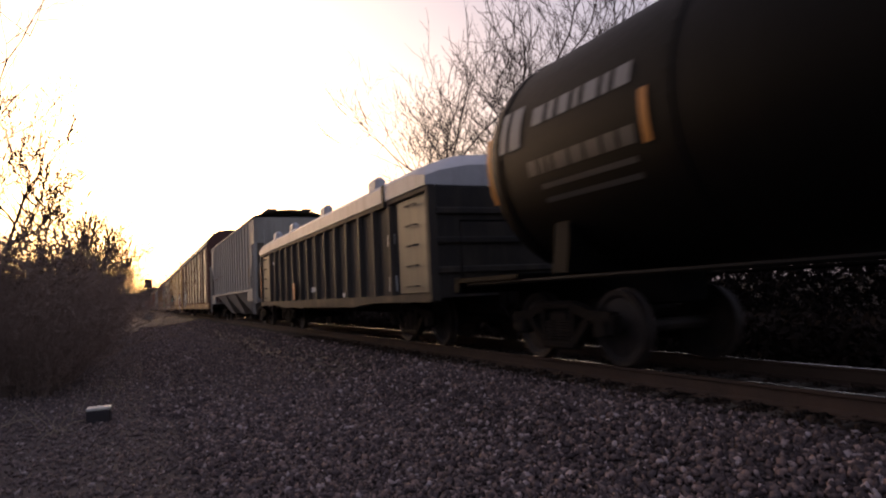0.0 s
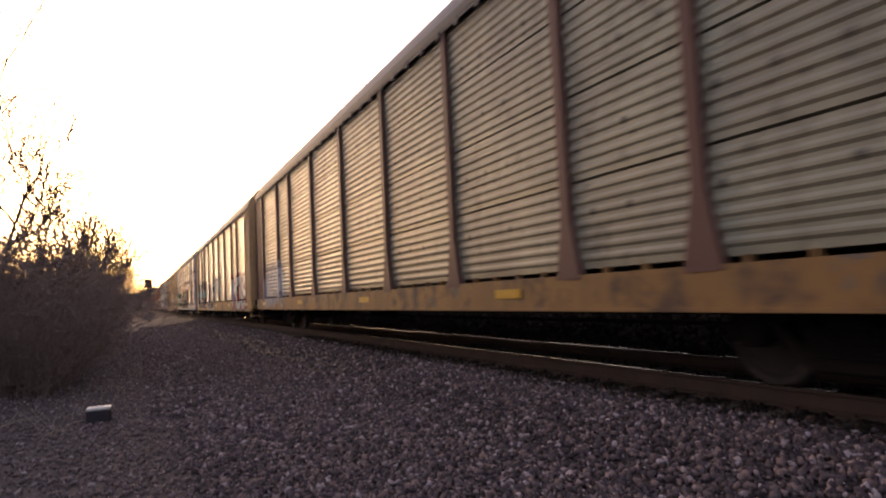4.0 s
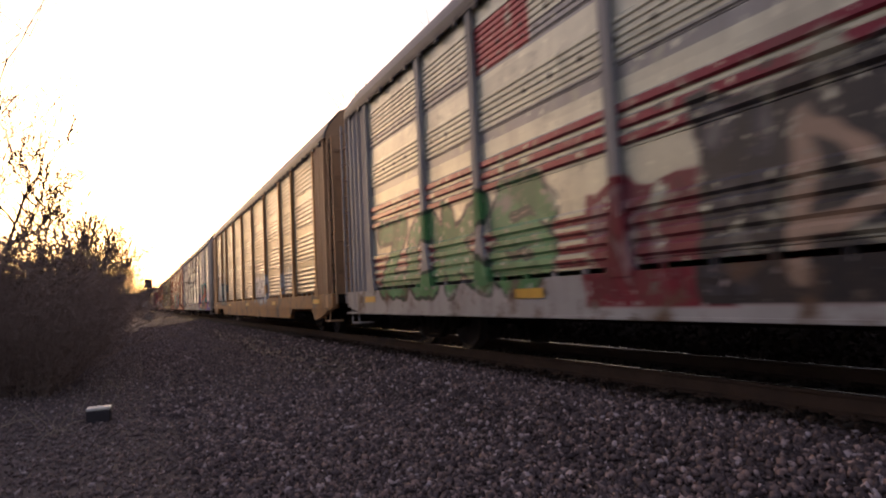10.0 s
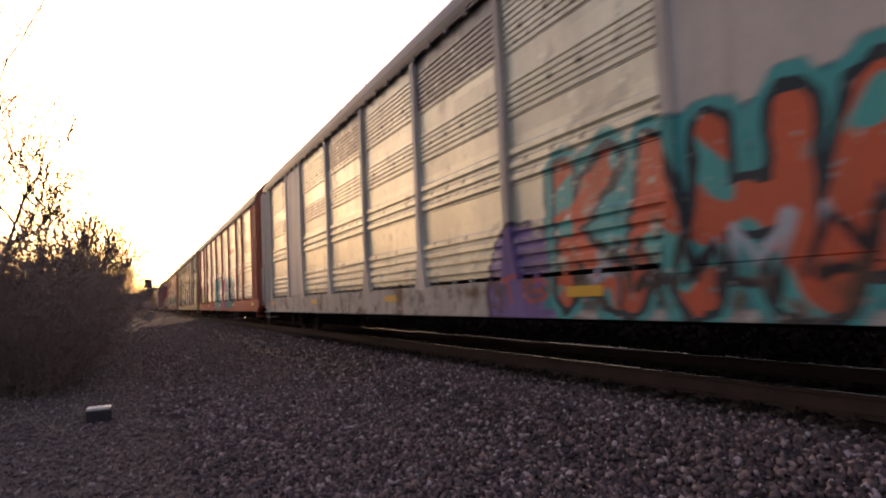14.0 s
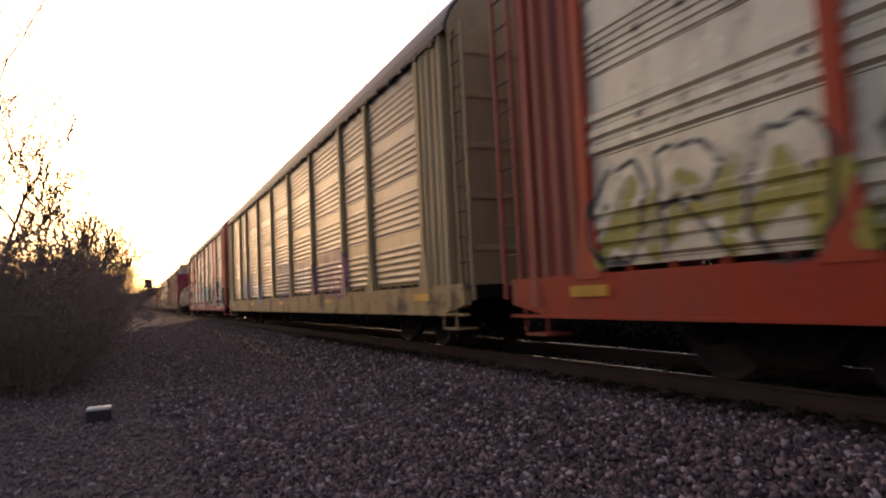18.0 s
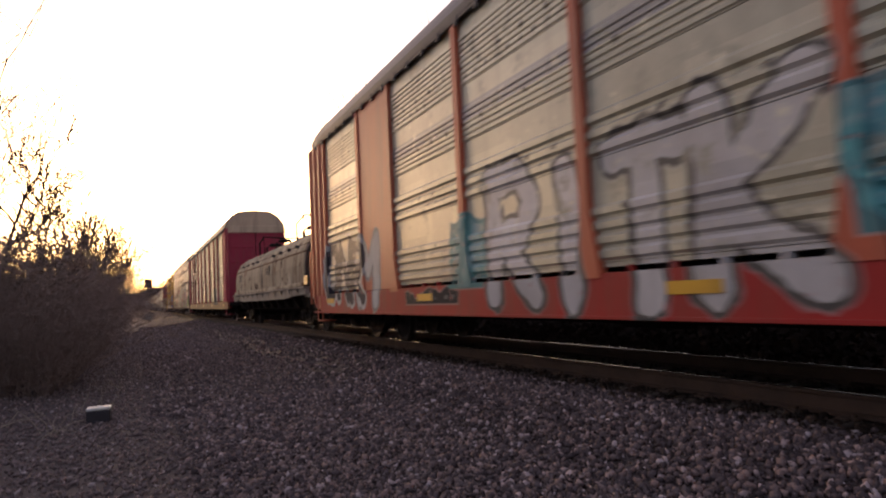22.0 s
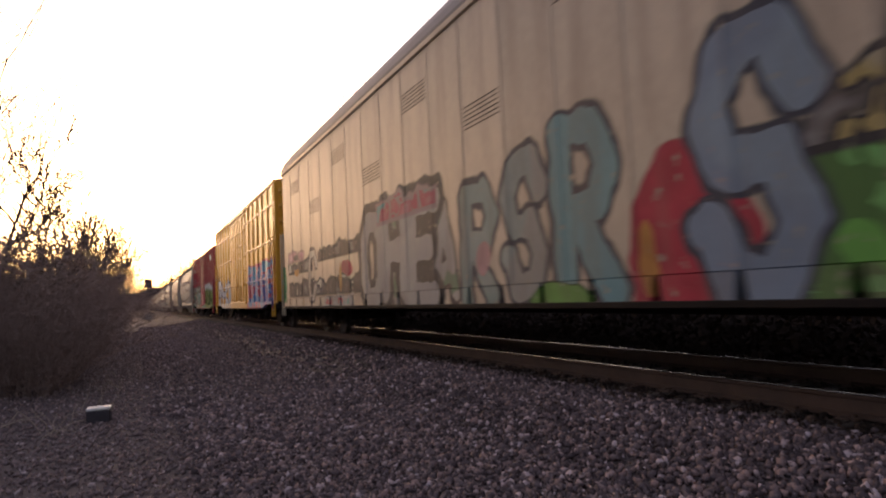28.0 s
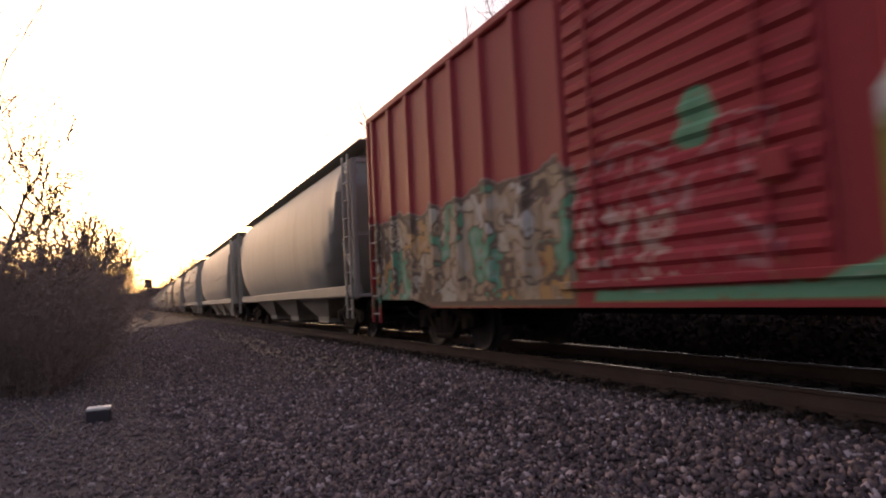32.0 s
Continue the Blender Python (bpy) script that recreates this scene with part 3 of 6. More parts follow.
def build_track():
    bed = tagged(new("railway_track"), "single railway track with rusty rails on timber sleepers", "railway", kind="structure")
    y0, y1 = -60.0, 900.0
    for s in (-1, 1):
        x = TC + s * RAIL
        foot = [(x - .075, -.185), (x + .075, -.185), (x + .075, -.17), (x + .012, -.15), (x + .010, -.045), (x + .035, -.035), (x + .036, -.006), (x - .036, -.006), (x - .035, -.035), (x - .010, -.045), (x - .012, -.15), (x - .075, -.17)]
        r = part("rail", Shape().prism(foot, 1, y0, y1), RUST, bed, "rusty steel rail")
        part("rail_head", Shape().prism([(x - .026, -.005), (x + .026, -.005), (x + .018, 0), (x - .018, 0)], 1, y0, y1), RAILTOP, r, "polished running surface")
    wood = surf("sleeper_timber", (0.075, 0.058, 0.045), 0.9, 0, 0.5, 2.0, 25, 0.5, (0.12, 0.1, 0.08), 0.5, False)
    tie = shared("sleeper", lambda: Shape().box(-1.3, 1.3, -.11, .11, -.36, -.187, .012))
    clip = shared("tie_plate", lambda: Shape().box(-.19, .19, -.09, .09, -.187, -.172, .004).box(-.13, -.09, -.05, -.02, -.175, -.15).box(.09, .13, .02, .05, -.175, -.15))
    for i in range(150):
        t = part("sleeper", tie, wood, bed, "", pose(TC, -6 + i * .50, 0, 0, 0, random.uniform(-1, 1)))
        if i < 60:
            for s in (-1, 1):
                part("tie_plate", clip, RUST, t, "", pose(s * RAIL, 0, 0))


build_track()

# ---------- brush and trees ----------
BARK = surf("grey_bark", (0.055, 0.045, 0.04), 0.9, 0, 0.5, 2.0, 25, 0.4, (0.05, 0.042, 0.035), 0.4, False, spec=.1)
TWIG = surf("twig_bark", (0.06, 0.047, 0.038), 0.9, 0, 0.5, 1.0, 25, 0.0, (0.06, 0.045, 0.035), 0.4, False, spec=.1)
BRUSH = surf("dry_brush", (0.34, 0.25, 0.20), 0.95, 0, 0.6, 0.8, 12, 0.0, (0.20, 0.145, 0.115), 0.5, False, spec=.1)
# far-side brush: near-black colours hold the shade seen under the cars
UNDERGROWTH = surf("shade_dark_undergrowth", (0.035, 0.027, 0.022), 0.95, 0, 0.6, 0.8, 12, 0.0, (0.05, 0.038, 0.03), 0.5, False, spec=.05)
SHADE_BRUSH = surf("shaded_brush", (0.013, 0.0098, 0.008), 0.95, 0, 0.6, 0.8, 12, 0.0, (0.022, 0.017, 0.014), 0.5, False, spec=.05)


def sticks(name, segs, material, parent, label="", sides=3):
    """Many thin tapered bars in one mesh. segs: rows of two ends and two radii."""
    S = np.asarray(segs, dtype=np.float64).reshape(-1, 8)
    a, b = S[:, 0:3], S[:, 3:6]
    d = b - a
    d /= np.linalg.norm(d, axis=1)[:, None] + 1e-9
    ref = np.where(np.abs(d[:, 2:3]) < .9, np.array([[0, 0, 1.0]]), np.array([[1.0, 0, 0]]))
    u = np.cross(d, ref)
    u /= np.linalg.norm(u, axis=1)[:, None] + 1e-9
    w = np.cross(d, u)
    n = len(S)
    P = np.empty((n, 2 * sides, 3))
    for k in range(sides):
        c, s = math.cos(2 * math.pi * k / sides), math.sin(2 * math.pi * k / sides)
        P[:, k] = a + (u * c + w * s) * S[:, 6:7]
        P[:, sides + k] = b + (u * c + w * s) * S[:, 7:8]
    base = (np.arange(n) * 2 * sides)[:, None]
    F = np.concatenate([base + np.array([[k, (k + 1) % sides, sides + (k + 1) % sides, sides + k]]) for k in range(sides)])
    me = bpy.data.meshes.new(name)
    me.vertices.add(n * 2 * sides)
    me.vertices.foreach_set("co", P.astype(np.float32).ravel())
    me.loops.add(F.size)
    me.loops.foreach_set("vertex_index", F.astype(np.int32).ravel())
    me.polygons.add(len(F))
    me.polygons.foreach_set("loop_start", np.arange(0, F.size, 4, dtype=np.int32))
    me.update(calc_edges=True)
    me.materials.append(material)
    ob = new(name, me)
    ob.parent = parent
    return tagged(ob, label)


def grow(rng, start, way, length, radius, depth, out, spread=.6, up=.12, kids=3, twig=.011, prob=.45):
    """A bare limb that forks; rows for sticks() are added to out."""
    p, d = Vector(start), Vector(way).normalized()
    n = 4 if depth > 1 else 3
    for i in range(n):
        r0, r1 = radius * (1 - i / n * .45), radius * (1 - (i + 1) / n * .45)
        d = (d + Vector((rng.uniform(-1, 1), rng.uniform(-1, 1), rng.uniform(-.6, 1))) * .26 + Vector((0, 0, up * .3))).normalized()
        q = p + d * (length / n)
        out.append((*p, *q, r0, r1))
        p = q
        if depth > 0 and i >= (1 if depth > 2 else 0):
            for _ in range(kids if i < n - 1 else kids - 1):
                if rng.random() < prob:
                    side = Vector((rng.uniform(-1, 1), rng.uniform(-1, 1), rng.uniform(-.35, .6))).normalized()
                    grow(rng, p, d * (1 - spread) + side * spread + Vector((0, 0, up)), length * rng.uniform(.48, .72), max(r1 * rng.uniform(.5, .68), twig), depth - 1, out, spread, up, kids, twig, prob)
    if depth > 0:
        grow(rng, p, d, length * .7, max(radius * .5, twig), depth - 1, out, spread, up, kids, twig, prob)


def bare_tree(seed, height, label, depth=4, radius=None, spread=.6, trunk_share=.38, kids=3, twig=.011, reach=.22, prob=.45):
    rng = random.Random(seed)
    t = tagged(new("bare_tree"), label, "tree", "bare trees along the railway")
    r = radius or height * .011
    trunk = []
    p, d = Vector((0, 0, -.5)), Vector((rng.uniform(-.06, .06), rng.uniform(-.06, .06), 1))
    limbs = []
    n = 7
    for i in range(n):
        q = p + d * (height * .62 / n)
        trunk.append((*p, *q, r * (1 - i / n * .6), r * (1 - (i + 1) / n * .6)))
        p = q
        d = (d + Vector((rng.uniform(-1, 1), rng.uniform(-1, 1), 0)) * .07).normalized()
        if (i + 1) / n > trunk_share:
            for _ in range(2):
                a = rng.uniform(0, 6.28)
                grow(rng, p, (math.cos(a), math.sin(a), .75), height * reach * rng.uniform(.75, 1.25), r * .42, depth - 1, limbs, spread, .14, kids, twig, prob)
    grow(rng, p, d, height * .26, r * .4, depth - 1, limbs, spread, .14, kids, twig, prob)
    sticks("trunk", trunk, BARK, t, sides=7)
    sticks("crown", limbs, TWIG, t, "bare forked branches and twigs")
    return t


def hedge(name, label, seed, count, place, tall, material):
    """A thicket of arching stems and side twigs in one mesh."""
    rng = random.Random(seed)
    out = []
    for _ in range(count):
        x, y = place(rng)
        h = tall(x, y) * rng.uniform(.6, 1.0)
        z = ground_z(x, y) - .05
        p = Vector((x, y, z))
        d = Vector((rng.uniform(-.6, .6), rng.uniform(-.6, .6), 1)).normalized()
        n = 4
        r = rng.uniform(.003, .008)
        for i in range(n):
            d = (d + Vector((rng.uniform(-.55, .55), rng.uniform(-.55, .55), rng.uniform(-.35, .2)))).normalized()
            q = p + d * h / n
            out.append((*p, *q, r * (1 - i * .2), r * (.8 - i * .2)))
            p = q
            for _k in range(6):
                s = Vector((rng.uniform(-1, 1), rng.uniform(-1, 1), rng.uniform(-.3, .8))).normalized()
                out.append((*p, *(p + s * rng.uniform(.15, .6)), r * .6, r * .2))
    ob = sticks(name, out, material, None, label)
    return tagged(ob, label, "brush", kind="stuff")


def left_place(rng):
    y = 12.6 + 42 * rng.random() ** 1.5
    x = -1.15 - 7.2 * rng.random() ** 1.5 + .3 * noise.noise((y * .5, 3, 0))
    if y < 15.5:
        x -= (15.5 - y) ** 1.3 * .10 * rng.random()
    return x, y


def left_tall(x, y):
    edge = min(1.0, (-0.5 - x) / .6)
    return (3.85 + .4 * noise.noise((x * .5, y * .3, 1)) + .004 * (y - 12)) * max(.35, edge) ** .5 * min(1.0, .82 + (y - 12.4) * .10)


hedge("brush_thicket", "dark bare brush thicket beside the gravel", 11, 5600, left_place, left_tall, BRUSH)
hedge("brush_thicket_far_side", "bare brush behind the track, shade in its colour", 12, 2200, lambda r: (9.9 + 6 * r.random() ** 1.5, -6 + 150 * r.random() ** 1.3), lambda x, y: 4.8 + .7 * noise.noise((x, y * .4, 2)), SHADE_BRUSH)


def thicket_core(name, label, x0, x1, y0, y1, top, seed, count, material, big=1.0):
    """Dead leaves and litter that fill the inside of a thicket."""
    rng = np.random.default_rng(seed)
    x = x0 + (x1 - x0) * rng.random(count)
    y = y0 + (y1 - y0) * rng.random(count) ** 1.5
    h = np.array([max(.15, left_tall(a, b) * .78 if x1 < 2 else top) for a, b in zip(x, y)])
    z = h * rng.random(count) ** .8 - (.4 if x1 < 2 else .65)
    a = rng.normal(size=(count, 3)); a /= np.linalg.norm(a, axis=1)[:, None]
    b = np.cross(a, rng.normal(size=(count, 3))); b /= np.linalg.norm(b, axis=1)[:, None]
    s = big * (.016 + .032 * rng.random(count))[:, None] * (1 + (y / 60)[:, None])
    c = np.stack([x, y, z], 1)
    P = np.stack([c - a * s, c + b * s * .5, c + a * s, c - b * s * .5], 1)
    me = bpy.data.meshes.new(name)
    me.vertices.add(count * 4)
    me.vertices.foreach_set("co", P.astype(np.float32).ravel())
    me.loops.add(count * 4)
    me.loops.foreach_set("vertex_index", np.arange(count * 4, dtype=np.int32))
    me.polygons.add(count)
    me.polygons.foreach_set("loop_start", np.arange(0, count * 4, 4, dtype=np.int32))
    me.update(calc_edges=True)
    me.materials.append(material)
    tagged(new(name, me), label, "brush", kind="stuff")


thicket_core("thicket_leaves", "dry leaves and dead stems inside the thicket", -8.3, -1.05, 12.9, 75, 0, 21, 70000, BRUSH)
# far-side fill in those shade colours, closing the view beneath the train
thicket_core("thicket_leaves_far_side", "dry leaves inside the brush behind the track, shade in their colour", 10.2, 16, -6, 150, 3.3, 22, 90000, SHADE_BRUSH)
thicket_core("dense_brush_far_side", "dense low brush behind the near end of the track, shade in its colour", 11.0, 14.0, -8, 13, 2.2, 25, 30000, SHADE_BRUSH, 2.2)
thicket_core("undergrowth_far_side", "low undergrowth and leaf litter behind the track, coloured dark for shade", 9.3, 12.0, -3, 75, 1.0, 24, 70000, UNDERGROWTH, 2.2)

# trees behind the train
t1 = bare_tree(5, 10.5, "bare spreading tree behind the track at dusk", 5, radius=.16, spread=.74, kids=2, trunk_share=.12, twig=.016, reach=.28, prob=.42)
t1.matrix_basis = pose(15.2, 27.5, 0)
t2 = bare_tree(9, 15.5, "tall bare tree behind the track at dusk", 5, radius=.2, spread=.64, kids=2, trunk_share=.3, twig=.016, reach=.24, prob=.42)
t2.matrix_basis = pose(18.2, 27.5, 0, 0, 0, 40)
t3 = bare_tree(13, 13.5, "bare tree with fine twigs behind the track", 5, radius=.16, spread=.68, kids=2, trunk_share=.2, twig=.013, reach=.3, prob=.4)
t3.matrix_basis = pose(19.0, 20.5, 0)
rt = random.Random(77)
for x, y, src in ((21, 17, t1), (20.5, 11, t3), (24, 24, t2), (21, 6, t1), (16.2, 31.5, t3)):
    copy_thing(src, pose(x, y, -.2, 0, 0, rt.uniform(0, 360)))
# trees seen far off are simpler, with stouter twigs
s3 = bare_tree(41, 9.0, "bare round-crowned tree far along the railway", 4, radius=.13, spread=.6, trunk_share=.15, prob=.4, kids=2, twig=.03, reach=.32)
s3.matrix_basis = pose(16.5, 141.0, 0)
for i in range(30):
    yy = 150 + i * 9 + (i * i) * .28
    k = rt.uniform(1.25, 1.6) * (1.0 if yy < 400 else 1.25)
    copy_thing(s3, pose(15.5 + rt.uniform(-1.5, 5), yy, -.2, 0, 0, rt.uniform(0, 360)) @ Matrix.Diagonal((k, k, k, 1)))
s5 = bare_tree(47, 9.0, "slender bare tree with fine upright twigs far off", 4, radius=.11, spread=.42, trunk_share=.1, prob=.3, kids=2, twig=.028, reach=.3)
s5.matrix_basis = pose(-3.4, 86, 0)
for x, y, k in ((-4.6, 84, 1.3), (-2.6, 92, 1.25), (-5.8, 92, 1.35), (-3.6, 100, 1.4), (-7.0, 84, 1.3), (-5.0, 104, 1.4), (-2.9, 80, 1.05), (-4.1, 90, 1.3), (-6.5, 98, 1.4)):
    copy_thing(s5, pose(x, y, -.2, 0, 0, rt.uniform(0, 360)) @ Matrix.Diagonal((k, k, k, 1)))
# saplings on the thicket's side
s1 = bare_tree(31, 5.3, "slender bare sapling rising from the thicket", 4, radius=.06, spread=.6, trunk_share=.42, kids=2, twig=.0095, reach=.26, prob=.42)
s1.matrix_basis = pose(-2.05, 17.5, 0, 0, 11, 0)
s2 = bare_tree(37, 5.6, "bare young tree rising from the thicket", 5, radius=.075, spread=.66, trunk_share=.4, kids=2, twig=.0085, reach=.24, prob=.43)
s2.matrix_basis = pose(-2.85, 17.0, 0, 0, 3, 0)
s4 = bare_tree(43, 9.2, "bare young tree at the thicket's near end", 5, radius=.085, spread=.68, trunk_share=.33, kids=2, twig=.0085, reach=.21, prob=.38)
s4.matrix_basis = pose(-3.2, 14.2, 0, 0, 0, 60)
# thicket and trees added unseen beside and behind the camera, blocking low sky light
hedge("brush_behind", "bare brush added out of view, beside and behind the camera", 14, 900, lambda r: (-7.0 - 7 * r.random(), -40 + 54 * r.random()), lambda x, y: 5.5 + 1.5 * noise.noise((x, y * .3, 5)), BRUSH)
for i in range(9):
    copy_thing(s3, pose(-11 + rt.uniform(-2, 2), 14 - i * 6.5, -.3, 0, 0, rt.uniform(0, 360)))


def dead_stalks():
    rng = random.Random(5)
    pale = surf("pale_dead_stalk", (0.38, 0.31, 0.22), .9, 0, .3, 3, 20, 0, grime=.2)
    for x, y, n in ((-.85, 8.8, 8), (-.55, 10.4, 5), (-1.5, 9.6, 5), (-.45, 13.2, 5)):
        segs = []
        for _ in range(n):
            p = Vector((rng.uniform(-.25, .25), rng.uniform(-.2, .2), 0))
            d = Vector((rng.uniform(-1, 1), rng.uniform(-.6, .6), rng.uniform(.3, 1))).normalized()
            for i in range(3):
                q = p + d * rng.uniform(.08, .16)
                segs.append((*p, *q, .005, .004))
                p, d = q, (d + Vector((rng.uniform(-.4, .4), rng.uniform(-.3, .3), rng.uniform(-.5, .2)))).normalized()
        o = sticks("dead_stalks", segs, pale, None, "pale dead weed stalks at the thicket's foot")
        tagged(o, "pale dead weed stalks at the thicket's foot", "weeds", kind="stuff").matrix_basis = pose(x, y, ground_z(x, y))


dead_stalks()


def far_woods():
    """The woods that close the line far off, as one long ragged mass."""
    rng = random.Random(9)
    brown = surf("far_woods_brown", (0.10, 0.07, 0.05), .95, 0, .5, .05, .4, 0, (0.06, 0.045, 0.035), .5, False)
    sh = Shape()
    x = -420.0
    while x < 520:
        w = rng.uniform(5, 11)
        hgt = 22 + 9 * noise.noise((x * .02, 0, 0)) + rng.uniform(-3, 3) + max(0, x - 30) * .05
        y = 900 + rng.uniform(-15, 15)
        ring = [[(x + w * q * math.cos(a), y + w * q * math.sin(a), z) for a in [k * 1.047 + z for k in range(6)]] for q, z in ((.8, -2), (1.1, hgt * .4), (.9, hgt * .75), (.3, hgt))]
        sh.loft(ring)
        x += w * .7
    tagged(part("far_woods", sh, brown, None, "", None, True), "dark bare woods closing the view far down the line", "woods", kind="stuff")


far_woods()

# ---------- the train ----------
CARS, WHEELSETS = [], []
HW = 1.6            # half the width of a car


def car(name, label, s0, s1):
    """An empty at rail height, between the ends s0 (leading) and s1; a car's own y runs back from its middle."""
    ob = tagged(new(name), label, "freight car", "cars of the train")
    CARS.append((ob, (s0 + s1) / 2))
    return ob, (s1 - s0) / 2


def wheelset_shape():
    sh = Shape()
    for s in (-1, 1):
        x = s * 0.715
        prof = [(0.10, 0.05), (0.14, 0.055), (0.36, 0.03), (0.40, 0.065), (0.457, 0.068), (0.457, -0.03), (0.485, -0.045), (0.485, -0.068), (0.38, -0.06), (0.34, -0.02), (0.13, -0.05)]
        rings = []
        for r, o in prof:
            rings.append([(x + s * o, r * math.cos(a), r * math.sin(a)) for a in [k * math.pi / 12 for k in range(24)]])
        sh.loft(rings, caps=True)
        for k in range(3):           # bolts of the bearing cap
            a = k * 2.1
            sh.tube([(s * 1.03, .05 * math.cos(a), .05 * math.sin(a)), (s * 1.075, .05 * math.cos(a), .05 * math.sin(a))], .016, 5)
        sh.tube([(s * .70, 0, 0), (s * 1.04, 0, 0)], .085, 10)
    sh.tube([(-.70, 0, 0), (.70, 0, 0)], 0.085, 10)
    return sh


def side_frame_shape():
    sh = Shape()
    w = .13
    for s in (-1, 1):
        sh.bar((0, s * 1.08, .60), (0, s * .62, .62), w, .12)
        sh.bar((0, s * .66, .62), (0, s * .30, .74), w, .12)
        sh.bar((0, s * .64, .56), (0, s * .32, .26), w, .10)
        sh.bar((0, s * .33, .70), (0, s * .30, .27), w, .07)
        sh.box(-.08, .08, s * .88 - .13, s * .88 + .13, .36, .60, .03)
        sh.tube([(-.09, s * .88, .457), (.02, s * .88, .457)], .10, 12)
        sh.bar((0, s * 1.10, .62), (0, s * 1.06, .40), w * .8, .07)
    sh.box(-.075, .075, -.34, .34, .68, .80, .03)
    sh.box(-.075, .075, -.36, .36, .18, .30, .03)
    return sh


def springs_shape():
    """The pack of coil springs between side frame and bolster, as one ribbed block."""
    rings = []
    for k in range(15):
        q = 1.0 if k % 2 else .86
        rings.append([(x * q, y * q, .30 + k * .018) for x, y in ((-.07, -.27), (.07, -.27), (.09, -.12), (.07, 0), (.09, .12), (.07, .27), (-.07, .27), (-.09, .12), (-.07, 0), (-.09, -.12))])
    return Shape().loft(rings)


def truck(parent, y):
    bol = shared("bolster", lambda: Shape().box(-1.05, 1.05, -.2, .2, .50, .66, .03).box(-.35, .35, -.3, .3, .62, .80, .04)
                 .bar((-.9, -.45, .40), (.9, -.45, .40), .08, .10).bar((-.9, .45, .40), (.9, .45, .40), .08, .10))
    t = part("truck", bol, STEEL, parent, "cast steel truck with two axles", pose(0, y, 0))
    for s in (-1, 1):
        part("side_frame", shared("side_frame", side_frame_shape), STEEL, t, "", pose(s * 1.0, 0, 0, 0, 0, 0 if s < 0 else 180))
        part("spring_pack", shared("spring_pack", springs_shape), STEEL, t, "", pose(s * 1.0, 0, 0))
        w = part("wheelset", shared("wheelset", wheelset_shape), WHEEL, t, "axle with two worn steel wheels", pose(0, s * .88, .457))
        WHEELSETS.append((w, s * .88))
    return t


def coupler(parent, y, out):
    """Drawbar and knuckle at an end, towards out (-1 front, 1 rear), with air hose and cut lever."""
    sh = Shape().box(-.11, .11, min(y - out * .6, y + out * .62), max(y - out * .6, y + out * .62), .74, .98, .03)
    sh.box(-.2, .2, min(y + out * .45, y + out * .82), max(y + out * .45, y + out * .82), .70, 1.02, .07)
    sh.box(-.32, .32, min(y, y + out * .14), max(y, y + out * .14), .66, 1.08, .03)
    part("coupler", sh, STEEL, parent)
    part("air_hose", Shape().tube([(-.3, y, .75), (-.33, y + out * .25, .6), (-.28, y + out * .5, .45), (-.15, y + out * .75, .42)], .025, 6), STEEL, parent)


def ladder(parent, x, y, z0, z1, wide, along, material, rungs):
    """Two stiles and round rungs; along: the axis in which the rungs lie."""
    d = Vector((1, 0, 0)) if along == "x" else Vector((0, 1, 0))
    a, b = Vector((x, y, 0)) - d * wide / 2, Vector((x, y, 0)) + d * wide / 2
    sh = Shape()
    for p in (a, b):
        sh.box(p.x - .025, p.x + .025, p.y - .025, p.y + .025, z0, z1, .006)
    lad = part("ladder", sh, material, parent)
    rung = shared(("rung", along, wide), lambda: Shape().tube([-d * wide / 2, d * wide / 2], .014, 6))
    for i in range(rungs):
        part("rung", rung, material, lad, "", pose(x, y, z0 + (i + .5) * (z1 - z0) / rungs))
    return lad


def plate(parent, name, y0, y1, z0, z1, material, x=-HW - .012, label=""):
    return part(name, Shape().box(x, x + .008, y0, y1, z0, z1), material, parent, label)


def ridged(z0, z1, style):
    """Heights and depths of a side screen, from bottom to top."""
    prof = [(z0, 0.0)]
    if style == "slit":
        n = 4
        for g in range(n):
            a, b = z0 + (z1 - z0) * g / n, z0 + (z1 - z0) * (g + 1) / n
            k = 7
            st = (b - a - .10) / k
            for i in range(k):
                q = a + .05 + i * st
                prof += [(q + st * .18, 0.0), (q + st * .42, 0.017), (q + st * .64, 0.017), (q + st * .9, 0.0)]
            prof += [(b - .022, 0.0)]
            if g < n - 1:
                prof += [(b - .02, -.12), (b + .008, -.12), (b + .01, 0.0)]
    elif style == "flat":              # coarse ridges below, fine ones above, plain bands between
        for a, n, st, dep in ((1.21, 4, .155, .034), (2.33, 3, .17, .036), (3.2, 6, .085, .016), (4.05, 9, .085, .016)):
            prof += [(a - .012, 0.0), (a - .01, -.02), (a - .002, -.02), (a, 0.0)]
            for i in range(n):
                q = a + i * st
                prof += [(q + st * .12, 0.0), (q + st * .32, dep), (q + st * .74, dep), (q + st * .95, 0.0)]
        prof += [(z1, 0.0)]
    else:
        n = 4
        for g in range(n):
            a, b = z0 + (z1 - z0) * g / n, z0 + (z1 - z0) * (g + 1) / n
            flat, k = (b - a) * .24, 6
            st = (b - a - flat) / k
            for i in range(k):
                q = a + i * st
                prof += [(q + st * .18, 0.0), (q + st * .42, 0.014), (q + st * .64, 0.014), (q + st * .90, 0.0)]
            prof += [(b - .02, 0.0), (b - .015, .012), (b, .012)]
    return prof


BAYS = (2.85, 1.95, 2.95, 2.95, 2.95, 2.95, 2.95, 1.95, 2.85)


